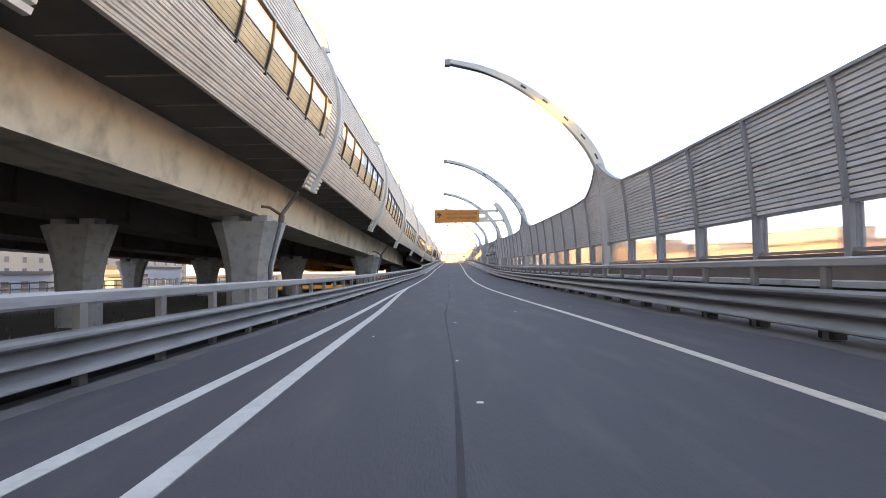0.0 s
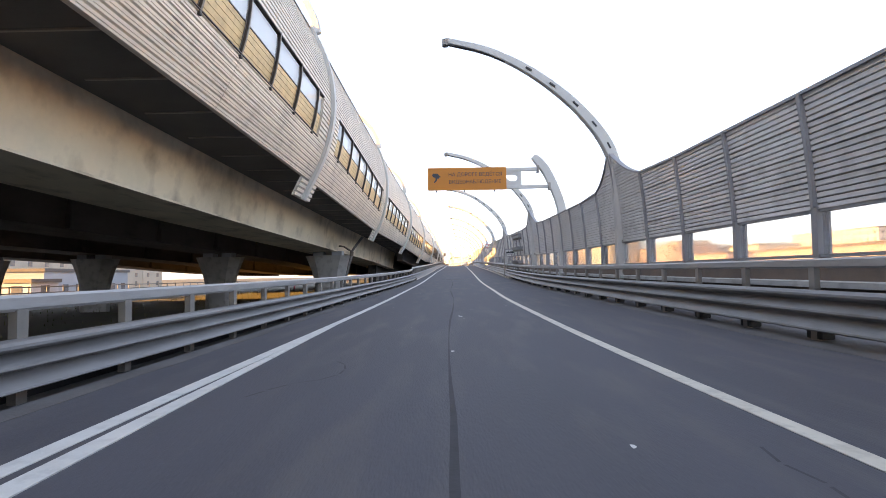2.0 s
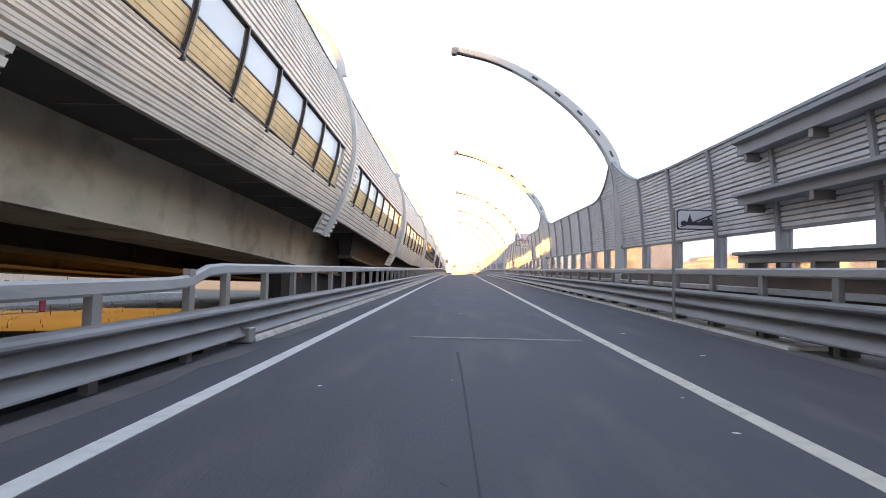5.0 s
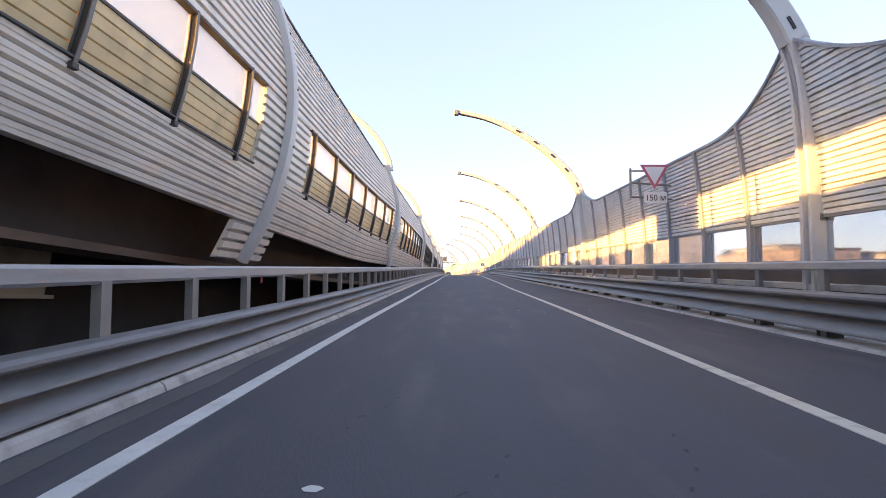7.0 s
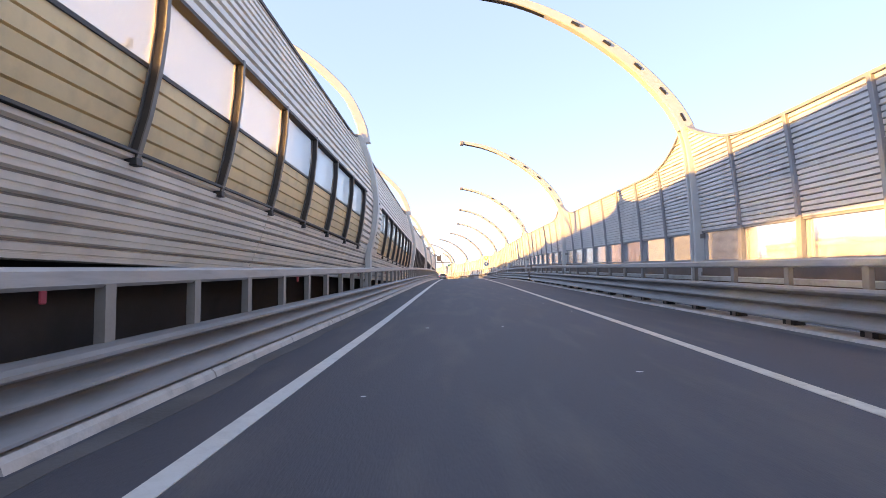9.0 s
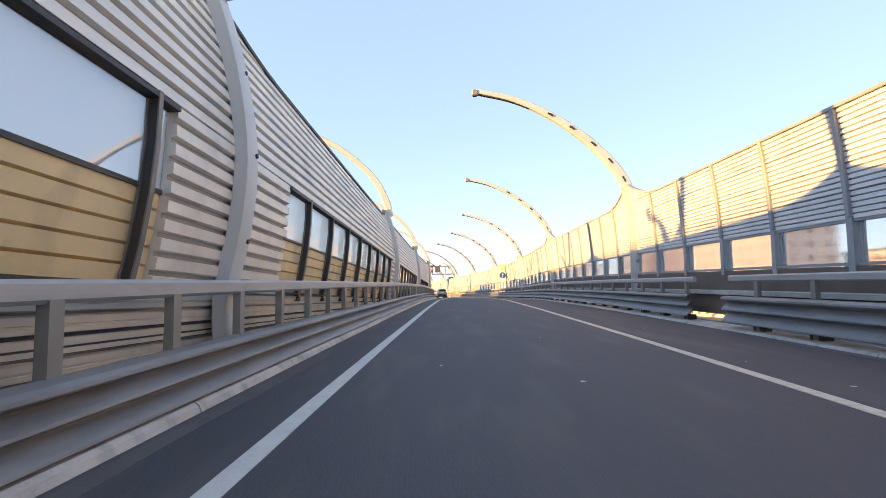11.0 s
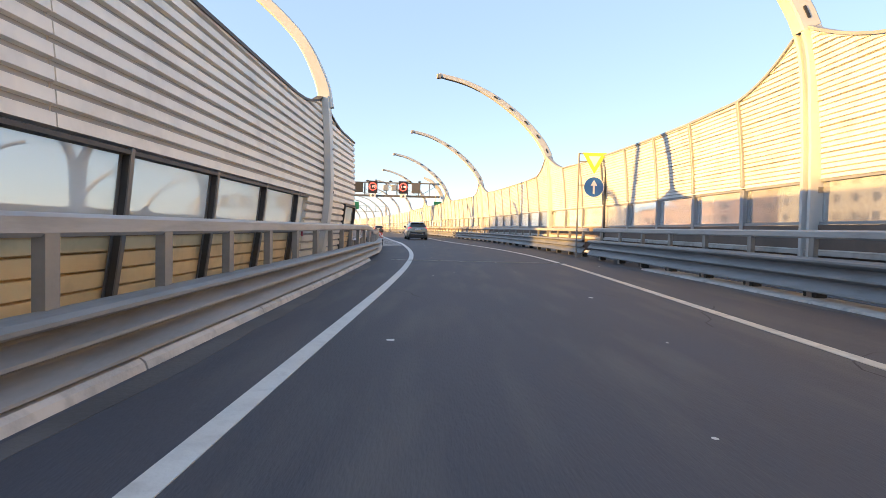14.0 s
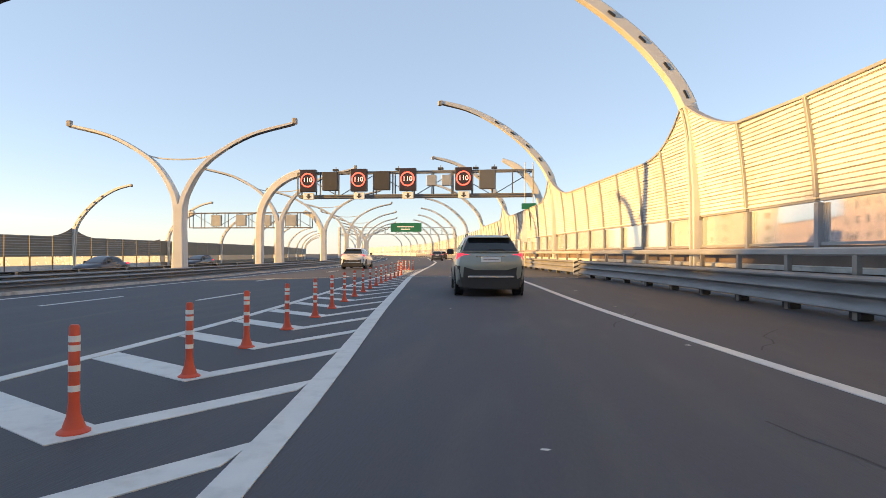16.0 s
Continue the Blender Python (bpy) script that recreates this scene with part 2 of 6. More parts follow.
class Build:
    """Collects boxes, beams and lofts into one mesh."""

    def __init__(self):
        self.v, self.f, self.second = [], [], []

    def add(self, verts, faces):
        k = len(self.v)
        self.v += [tuple(x) for x in verts]
        self.f += [tuple(i + k for i in face) for face in faces]
        return self

    def box(self, x0, x1, y0, y1, z0, z1, bevel=0.0, m=None):
        if bevel:
            b = bevel
            ring = [(x0 + b, y0), (x1 - b, y0), (x1, y0 + b), (x1, y1 - b), (x1 - b, y1), (x0 + b, y1), (x0, y1 - b), (x0, y0 + b)]
            inner = [(x0 + 2 * b, y0 + b), (x1 - 2 * b, y0 + b), (x1 - b, y0 + 2 * b), (x1 - b, y1 - 2 * b), (x1 - 2 * b, y1 - b), (x0 + 2 * b, y1 - b), (x0 + b, y1 - 2 * b), (x0 + b, y0 + 2 * b)]
            rows = [[(*p, z0) for p in inner], [(*p, z0 + b) for p in ring], [(*p, z1 - b) for p in ring], [(*p, z1) for p in inner]]
            v = [p for r in rows for p in r]
            f = [tuple(range(7, -1, -1)), tuple(range(24, 32))]
            f += [(r * 8 + i, r * 8 + (i + 1) % 8, r * 8 + 8 + (i + 1) % 8, r * 8 + 8 + i) for r in range(3) for i in range(8)]
        else:
            v = [(x, y, z) for z in (z0, z1) for y in (y0, y1) for x in (x0, x1)]
            f = [(0, 2, 3, 1), (4, 5, 7, 6), (0, 1, 5, 4), (2, 6, 7, 3), (0, 4, 6, 2), (1, 3, 7, 5)]
        if m is not None:
            v = [m @ Vector(p) for p in v]
        return self.add(v, f)

    def loft(self, sections, closed=True, caps=True):
        n = len(sections[0])
        v = [p for s in sections for p in s]
        f = []
        for r in range(len(sections) - 1):
            for i in range(n if closed else n - 1):
                j = (i + 1) % n
                f.append((r * n + i, r * n + j, r * n + n + j, r * n + n + i))
        if caps and closed:
            f += [tuple(range(n - 1, -1, -1)), tuple(range((len(sections) - 1) * n, len(sections) * n))]
        return self.add(v, f)

    def beam(self, points, depth, width, side=0.0):
        """A bar of rectangular section along points of the plane x, z; depth in the plane, width along y."""
        secs = []
        for i, (x, z) in enumerate(points):
            a, b = points[max(0, i - 1)], points[min(len(points) - 1, i + 1)]
            t = Vector((b[0] - a[0], b[1] - a[1])).normalized()
            d = (depth[i] if isinstance(depth, list) else depth) / 2
            w = (width[i] if isinstance(width, list) else width) / 2
            nx, nz = -t.y * d, t.x * d
            c = 0.18
            s = []
            for u, q in ((-1, -1 + c), (-1 + c, -1), (1 - c, -1), (1, -1 + c), (1, 1 - c), (1 - c, 1), (-1 + c, 1), (-1, 1 - c)):
                s.append((x + nx * u, side + w * q, z + nz * u))
            secs.append(s)
        return self.loft(secs)

    def tube(self, points, r, sides=8):
        secs = []
        pts = [Vector(p) for p in points]
        for i, p in enumerate(pts):
            t = (pts[min(len(pts) - 1, i + 1)] - pts[max(0, i - 1)]).normalized()
            a = t.cross(Vector((0, 0, 1)) if abs(t.z) < 0.9 else Vector((1, 0, 0))).normalized()
            b = t.cross(a)
            rr = r[i] if isinstance(r, (list, tuple)) else r
            secs.append([p + (a * math.cos(k * math.tau / sides) + b * math.sin(k * math.tau / sides)) * rr for k in range(sides)])
        return self.loft(secs)

    def disc(self, cx, cz, r, y, thick, sides=32):
        a = [(cx + r * math.cos(k * math.tau / sides), y, cz + r * math.sin(k * math.tau / sides)) for k in range(sides)]
        b = [(x, y + thick, z) for x, _, z in a]
        return self.loft([a, b])

    def ring(self, cx, cz, r0, r1, y, thick, sides=32):
        c = [(math.cos(k * math.tau / sides), math.sin(k * math.tau / sides)) for k in range(sides + 1)]
        secs = [[(cx + r0 * x, y, cz + r0 * z), (cx + r1 * x, y, cz + r1 * z), (cx + r1 * x, y + thick, cz + r1 * z), (cx + r0 * x, y + thick, cz + r0 * z)] for x, z in c]
        return self.loft(secs, caps=False)

    def mesh(self, name, mat, smooth=False):
        me = mesh_of(name, self.v, self.f, mat, smooth)
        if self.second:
            me.materials.append(M["groove_floor"])
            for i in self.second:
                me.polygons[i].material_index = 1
        return me


def spline(points, steps):
    """A smooth line through points (Catmull-Rom)."""
    p = [np.array(q, float) for q in points]
    p = [2 * p[0] - p[1], *p, 2 * p[-1] - p[-2]]
    out = []
    for i in range(1, len(p) - 2):
        for k in range(steps):
            t = k / steps
            out.append(tuple(0.5 * (2 * p[i] + (p[i + 1] - p[i - 1]) * t + (2 * p[i - 1] - 5 * p[i] + 4 * p[i + 1] - p[i + 2]) * t * t + (3 * p[i] - p[i - 1] - 3 * p[i + 1] + p[i + 2]) * t ** 3)))
    return out + [tuple(p[-2])]


def along(*knots, soft=5.0):
    """A smooth function of y through (y, value) knots."""
    ys, vs = [k[0] for k in knots], [k[1] for k in knots]

    def value(y):
        return float(sum(np.interp(y + soft * d, ys, vs) for d in (-1, -0.5, 0, 0.5, 1)) / 5)
    return value


def letters(text, size, mat, name="lettering"):
    """Letters as a mesh in the plane x, z, facing -y, centred."""
    cu = bpy.data.curves.new(name, "FONT")
    cu.body, cu.size, cu.align_x, cu.align_y, cu.extrude = text, size, "CENTER", "CENTER", 0.004
    ob = new(name, cu)
    bpy.context.view_layer.update()
    me = bpy.data.meshes.new_from_object(ob.evaluated_get(bpy.context.evaluated_depsgraph_get()))
    bpy.data.objects.remove(ob)
    me.transform(pose(0, 0, 0, 90))
    me.materials.clear()
    me.materials.append(M[mat])
    return me


# ---- the lines of the place, as functions of the distance y ----
road_z = along((-40, -0.05), (0, 0.0), (18.6, 0.02), (31.7, 0.09), (45.7, 0.21), (60.3, 0.42), (67.8, 0.59), (85, 1.05), (106, 1.62), (122, 2.05), (147, 2.75), (173.2, 3.48), (191.4, 3.89), (209.7, 4.2), (228, 4.26), (257, 4.36), (300, 4.4), (700, 4.4), soft=4)
left_line = along((-40, -2.6), (7, -2.47), (14, -2.5), (29, -2.67), (36, -2.6), (50, -2.49), (60, -2.45), (65, -2.33), (72, -2.22), (111, -2.01), (121, -1.84), (131, -1.76), (136, -1.7), (141, -1.58), (180, -1.24), (198, -1.08), (205, -1.0), (214, -0.95), (223, -0.75), (232, -0.5), (238, -0.5), (243, -0.64), (247, -0.92), (251, -1.3), (256, -1.82), (261.5, -2.48), (267, -3.4), (286, -6.2), (310, -8.7), (331, -11.2), (400, -23.2), (500, -51), soft=3)
right_line = along((-40, 3.4), (9, 3.34), (16, 3.16), (22, 2.86), (30, 2.54), (35, 2.38), (50, 2.28), (57, 2.4), (72, 2.42), (112, 3.07), (122, 3.19), (132, 3.22), (141, 3.44), (190, 4.0), (203, 4.22), (215, 4.44), (224, 4.6), (234, 4.79), (240, 4.82), (245, 4.62), (249, 4.24), (253, 3.7), (262, 2.06), (266, 1.36), (271, 0.6), (280, -0.4), (300, -3.1), (331, -7.6), (400, -19.6), (500, -47.5), soft=3)
left_guard = along((-40, -4.05), (50, -4.0), (65, -3.55), (74, -3.2), (90, -3.0), (111, -2.85), (137, -2.82), (187, -2.25), (214, -2.0), (232, -1.92), (241, -2.02), (246, -2.35), (254, -3.1), soft=2)
right_wall = along((-40, 6.75), (33, 6.7), (60, 6.4), (76, 6.35), (108, 6.45), (127, 6.65), (146, 6.95), (172, 7.4), (200, 7.9), (231, 8.3), (241, 8.2), (253.5, 7.15), (265, 6.1), (276.7, 4.65), (293, 1.6), (320, -2.9), (350, -8.2), (400, -18.2), (450, -30.5), (500, -46), (560, -70), (640, -110), soft=3)
right_guard = along((-40, 5.85), (33, 5.75), (60, 5.4), (76, 5.4), (124, 6.2), (146, 6.2), (172, 6.55), (193, 7.0), (231, 7.2), (241, 6.85), (253.5, 5.95), (265, 4.95), (276.7, 3.7), (293, 0.6), (320, -3.9), (350, -9.2), (400, -19.2), (500, -47), soft=3)
wall_foot = along((-40, 1.4), (12, 1.4), (60, 1.25), (141, 1.27), (170, 1.4), (196, 1.53), (215, 1.5), (245, 1.36), (400, 1.36))
left_wall = along((-60, -8.6), (-10, -7.7), (31, -6.9), (51, -6.4), (75, -6.35), (93.5, -5.55), (112, -4.6), (130, -3.65), (150, -3.02), (172, -2.9), (192, -2.82), (213, -2.85), (233.5, -2.8), (241, -2.6), soft=3)
left_bottom = along((-60, 7.5), (11, 6.85), (31, 6.45), (51, 5.7), (67, 5.3), (75, 5.1), (93.5, 4.7), (112, 3.9), (122, 3.55), (136, 3.7), (160, 3.65), (192, 3.6), (233, 3.6), (260, 3.6), soft=3)
left_ledge = along((-60, 9.4), (11, 8.6), (31, 8.05), (52, 7.35), (62, 7.0), (76, 6.5), (82, 6.25), (95, 5.65), (103, 5.3), (122, 4.8), (138, 4.83), (160, 4.65), (190, 4.4), (260, 4.3), soft=3)
left_window = along((-60, 11.2), (11, 10.4), (31, 9.85), (52, 9.1), (62, 8.8), (76, 8.25), (82, 8.0), (95, 7.35), (103, 7.0), (122, 6.45), (138, 6.58), (160, 6.4), (178, 6.28), (190, 6.18), (260, 6.12), soft=3)
left_top = along((-60, 14.6), (11, 13.6), (31, 12.9), (51, 12.45), (75, 12.1), (93.5, 10.9), (112, 9.6), (130, 8.55), (136, 8.42), (143, 8.32), (150, 8.2), (192, 8.15), (233, 8.35), (260, 8.35), soft=3)
bulge = along((-60, 1.3), (31, 1.1), (75, 0.9), (93, 0.85), (130, 0.5), (150, 0.3), (192, 0.2), (213, 0.14), (233, 0.12), (260, 0.12))
top_lean = along((-60, 0.5), (31, 0.45), (51, 0.25), (75, 0.25), (93, 0.18), (130, 0.02), (150, -0.12), (192, -0.2), (213, -0.14), (233, 0.06), (260, 0.06))
deck_z = along((-60, 8.4), (11, 7.9), (31, 7.5), (51, 6.85), (75, 6.45), (93, 5.95), (112, 5.1), (130, 4.65), (150, 4.55), (192, 4.42), (233, 4.277), (257, 4.36), (300, 4.4), (700, 4.4), soft=4)


def median(y):
    if y < 282:
        return float(np.interp(y, (-60, 31, 130, 233, 282), (-25.5, -24.5, -21.6, -20.3, -21.6)))
    return -21.6 - 0.054 * (y - 282) - (y - 282) ** 2 / 1300


def fall(x, y):
    """Height of the main road: it falls away from the slip road."""
    edge = median(y) + 15.5
    return deck_z(y) - 0.025 * max(0.0, edge - x)


def steps(a, b, step):
    n = max(1, round((b - a) / step))
    return [a + (b - a) * i / n for i in range(n + 1)]


# ---- ground, roads and decks ----
GROUND = -1.6
b = Build()
xs = [-3000, -900, -300, -120, -60, -30, 0, 30, 60, 120, 300, 900, 3000]
ys = [-1500, -400, -100, -20, 60, 140, 220, 320, 450, 700, 1200, 2500, 4500]
v = [(x, y, GROUND - 0.0 + 0.25 * noise.noise((x * 0.013, y * 0.013, 0))) for y in ys for x in xs]
f = [(j * 13 + i, j * 13 + i + 1, j * 13 + 14 + i, j * 13 + 13 + i) for j in range(12) for i in range(12)]
tagged(piece("ground", b.add(v, f).mesh("ground", "earth")), "dry brown earth with patches of faded grass", "ground", kind="structure")


def strip(name, mat, y0, y1, step, section, **tags):
    me = Build().loft([section(y) for y in steps(y0, y1, step)]).mesh(name, mat)
    return tagged(piece(name, me), **tags)


strip("road", "asphalt", -45, 239.3, 2.5, lambda y: [(left_guard(y) + (0.1 if y < 76 else -0.5), y, road_z(y)), (right_wall(y) + 0.35, y, road_z(y)), (right_wall(y) + 0.35, y, road_z(y) - 0.7), (left_guard(y) + (0.1 if y < 76 else -0.5), y, road_z(y) - 0.7)],
      label="grey asphalt slip road with a worn single lane", category="road", kind="structure")
# The dark plinth colour paints in the shade seen below the guardrail beam.
strip("embankment_wall", "plinth", -45, 239.3, 6, lambda y: [(left_guard(y) - 0.4, y, road_z(y) - 0.7), (right_wall(y) + 0.2, y, road_z(y) - 0.7), (right_wall(y) + 0.2, y, GROUND - 1), (left_guard(y) - 0.4, y, GROUND - 1)],
      label="plain concrete wall that carries the slip road, darkened for shade", category="wall", kind="structure")


def main_section(y, thick):
    right = left_wall(y) - 0.15 if y < 239.3 else right_wall(y) + 0.35
    edge, mid, far = median(y) + 15.5, median(y), median(y) - 23.4
    top = [(right, y, fall(right, y)), (min(edge, right - 0.1), y, fall(min(edge, right - 0.1), y)), (mid, y, fall(mid, y)), (far, y, fall(mid, y) - (0.95 if y > 150 else 0.95 * max(0.0, (y - 100) / 50)))]
    return top + [(x, yy, z - thick) for x, yy, z in reversed(top)]


strip("viaduct_deck", "main_asphalt", -60, 239.29, 4, lambda y: main_section(y, 0.5), label="dark asphalt deck of the raised motorway", category="road", kind="structure")
strip("motorway", "main_asphalt", 239.304, 660, 2, lambda y: main_section(y, 0.9), label="dark asphalt motorway with several lanes", category="road", kind="structure")

# The deck underside takes part of its shade from a dark base colour.
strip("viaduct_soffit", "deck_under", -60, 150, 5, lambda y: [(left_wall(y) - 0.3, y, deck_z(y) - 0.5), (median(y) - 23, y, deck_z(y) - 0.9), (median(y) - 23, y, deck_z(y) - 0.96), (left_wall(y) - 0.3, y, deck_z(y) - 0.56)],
      label="underside of the raised motorway deck, its colour darkened for shade", category="soffit", kind="structure")
# steel box girders under the raised road
viaduct = empty("viaduct", label="raised motorway viaduct on steel box girders and concrete piers", category="viaduct", kind="structure")
for off in (3.5, 13.0, 24.0, 34.0):
    secs = []
    for y in steps(-60, 150, 5):
        x, z = left_wall(y) - off, deck_z(y) - 0.5
        secs.append([(x, y, z), (x - 0.35, y, z - 2.38), (x - 0.15, y, z - 2.38), (x - 0.15, y, z - 2.46), (x - 3.3, y, z - 2.46), (x - 3.3, y, z - 2.38), (x - 3.1, y, z - 2.38), (x - 3.45, y, z)])
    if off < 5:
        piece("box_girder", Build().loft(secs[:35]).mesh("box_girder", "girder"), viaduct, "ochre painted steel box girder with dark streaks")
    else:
        piece("box_girder", Build().loft(secs).mesh("box_girder", "girder_dark"), viaduct, "brown steel box girder of the inner rows, darkened for shade")
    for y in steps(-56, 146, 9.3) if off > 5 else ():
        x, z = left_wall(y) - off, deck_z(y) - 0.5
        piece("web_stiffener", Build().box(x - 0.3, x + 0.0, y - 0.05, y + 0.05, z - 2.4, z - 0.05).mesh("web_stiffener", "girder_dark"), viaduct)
# Wall and edge beam are near-black to paint the shaded void under the viaduct.
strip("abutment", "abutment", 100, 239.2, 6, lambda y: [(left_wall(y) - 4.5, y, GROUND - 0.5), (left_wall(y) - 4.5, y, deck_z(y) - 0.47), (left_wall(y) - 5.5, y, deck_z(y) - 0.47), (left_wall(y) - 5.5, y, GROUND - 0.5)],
      label="near-black retaining wall added to paint the shaded void under the viaduct", category="wall", kind="structure")
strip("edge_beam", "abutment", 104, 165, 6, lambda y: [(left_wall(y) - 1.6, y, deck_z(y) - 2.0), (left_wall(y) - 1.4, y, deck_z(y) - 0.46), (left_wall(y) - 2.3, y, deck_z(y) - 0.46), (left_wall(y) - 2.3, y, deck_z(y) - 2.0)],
      label="edge beam under the barrier, coloured near-black for shade", category="beam", kind="structure")
strip("lintel", "plinth", 104, 165, 6, lambda y: [(left_wall(y) - 1.5, y, deck_z(y) - 2.16), (left_wall(y) - 1.5, y, deck_z(y) - 2.004), (left_wall(y) - 2.4, y, deck_z(y) - 2.004), (left_wall(y) - 2.4, y, deck_z(y) - 2.16)],
      label="grey concrete lintel under the edge beam", category="beam", kind="structure")
rib_mesh = Build().box(-2.5, 0, -0.04, 0.04, -0.12, 0.0).mesh("crossbeam", "zinc_post")
for y in steps(-58, 118, 2.9):
    piece("crossbeam", rib_mesh, viaduct, m=pose(left_wall(y) - 0.5, y, deck_z(y) - 0.5))
bolts = Build()
for i in range(2):
    for k in range(11):
        bolts.box(0, 0.03, i * 0.16 - 0.03, i * 0.16 + 0.03, 0.2 + k * 0.15, 0.26 + k * 0.15)
bolt_mesh = bolts.mesh("bolted_splice", "deck_under")
for y in (-12, 12.8, 38.5, 64, 89):
    piece("bolted_splice", bolt_mesh, viaduct, m=pose(left_wall(y) - 3.5 - 0.33, y, deck_z(y) - 2.7))


def pier_mesh(h):
    secs = []
    for t, w, d in ((0, 1.2, 0.8), (0.35, 1.2, 0.8), (0.55, 1.28, 0.82), (0.75, 1.55, 0.88), (0.9, 1.85, 0.95), (1.0, 2.05, 1.0)):
        c, e = w * 0.42, d * 0.62
        secs.append([(-w + c, -d, h * t), (w - c, -d, h * t), (w, -d + e, h * t), (w, d - e, h * t), (w - c, d, h * t), (-w + c, d, h * t), (-w, d - e, h * t), (-w, -d + e, h * t)])
    return Build().loft(secs)


for y in (-10.5, 33.0, 76.3):
    top = deck_z(y) - 3.3
    for off in (4.5, 14.3, 25.6, 35.6):
        col = empty("pier", pose(left_wall(y) - off, y, GROUND - 0.3), label="pale concrete pier that widens towards its top", category="pier", group="viaduct piers")
        h = top - GROUND + 0.3
        piece("column", pier_mesh(h).mesh("column", "concrete"), col)
        for dx in (-0.9, 0.75):
            piece("bearing_block", Build().box(dx - 0.45, dx + 0.45, -0.55, 0.55, h - 0.02, h + 0.4, 0.03).mesh("bearing_block", "pale_wall"), col)

# drain pipes beside the nearest row of piers
for y in (33.0, 76.3):
    x, z = left_wall(y) - 2.45, deck_z(y) - 3.3
    d = empty("drain_pipe", pose(0, 0, 0), label="grey steel drain pipe fixed to a viaduct pier", category="pipe", group="viaduct drains")
    piece("pipe", Build().tube([(x + 1.1, y - 1.1, z + 1.6), (x + 0.15, y - 1.1, z + 0.35), (x + 0.1, y - 1.1, z), (x - 0.55, y - 1.05, z - 2.6), (x - 0.55, y - 1.05, GROUND)], 0.11).mesh("pipe", "zinc", True), d)
    piece("branch", Build().tube([(x + 0.12, y - 1.1, z + 0.3), (x - 0.55, y - 1.1, z + 0.75), (x - 1.0, y - 1.1, z + 0.8)], 0.08).mesh("branch", "girder_dark", True), d)
    piece("collar", Build().tube([(x + 0.1, y - 1.1, z - 0.1), (x + 0.14, y - 1.1, z + 0.3)], 0.17).mesh("collar", "girder_dark", True), d)


# ---- road markings, joints and kerb ----
def ribbon(name, mat, y0, y1, step, centre, width, height=road_z, lift=0.006, label="", category="marking"):
    secs = []
    for y in steps(y0, y1, step):
        w = width(y) if callable(width) else width
        x = centre(y)
        za = height(x, y) if height is fall else height(y)
        secs.append([(x - w / 2, y, za + lift), (x + w / 2, y, za + lift), (x + w / 2, y, za - 0.02), (x - w / 2, y, za - 0.02)])
    return tagged(piece(name, Build().loft(secs).mesh(name, mat)), label, category, kind="structure")


ribbon("edge_line", "paint", -45, 239.2, 2, left_line, 0.17, label="solid white edge line, slightly worn")
ribbon("edge_line", "paint", 239.4, 420, 2, left_line, lambda y: 0.17 + 0.05 * max(0, min(1, (y - 250) / 10)), fall, 0.008, label="broad solid white line beside the hatched area")
ribbon("edge_line", "paint_dull", -45, 239.2, 2, right_line, 0.17, label="solid white edge line, slightly worn")
ribbon("edge_line", "paint", 239.4, 480, 2, right_line, 0.17, fall, 0.008, label="solid white edge line, slightly worn")
inner_line = along((-45, -0.3), (-20, -0.95), (4.9, -1.7), (10, -1.84), (17, -1.98), (23, -2.2), (29.5, -2.42), (36, -2.5), (44, -2.55), soft=2)
ribbon("merging_line", "paint", -45, 38, 2, inner_line, lambda y: 0.18 if y < 29 else max(0.03, 0.18 - (y - 29) * 0.016), road_z, 0.009, label="white line that runs into the edge line")
tar_seam = along((-45, 0.05), (20, 0.0), (40, 0.1), (78, 0.1), soft=4)
ribbon("tar_seam", "seam", -45, 76, 1.5, lambda y: tar_seam(y) + 0.06 * math.sin(y * 0.3) + 0.03 * noise.noise((y * 0.7, 0, 3)), lambda y: 0.035 + 0.02 * math.sin(y * 0.5) + 0.02 * noise.noise((y * 0.9, 2, 0)), road_z, 0.003, label="dark tar seam along the middle of the lane", category="seam")
for y0, x0, x1 in ((77.6, -0.75, 2.15), (239.36, -1.2, 5.0)):
    me = Build()
    za = road_z(y0)
    for dy, h, w in ((-0.06, 0.01, 0.03), (0.06, 0.01, 0.03)):
        me.box(x0, x1, y0 + dy - w, y0 + dy + w, za - 0.03, za + h + 0.004)
    tagged(piece("expansion_joint", me.mesh("expansion_joint", "zinc")), "steel expansion joint across the road", "joint", kind="structure")

# Near-black strips stand in for the shaded gap under the left guardrail beam.
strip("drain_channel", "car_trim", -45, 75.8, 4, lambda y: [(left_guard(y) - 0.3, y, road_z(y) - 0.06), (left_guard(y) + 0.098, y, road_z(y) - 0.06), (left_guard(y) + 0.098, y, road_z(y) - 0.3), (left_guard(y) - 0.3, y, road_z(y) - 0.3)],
      label="near-black strip that paints the shaded gap under the guardrail beam", category="drain", kind="structure")
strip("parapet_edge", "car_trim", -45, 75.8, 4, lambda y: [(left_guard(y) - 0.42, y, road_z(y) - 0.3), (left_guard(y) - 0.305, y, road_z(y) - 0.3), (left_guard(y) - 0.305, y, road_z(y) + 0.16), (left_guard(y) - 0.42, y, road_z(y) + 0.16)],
      label="near-black upstand added to paint shade behind the guardrail posts", category="edge", kind="structure")

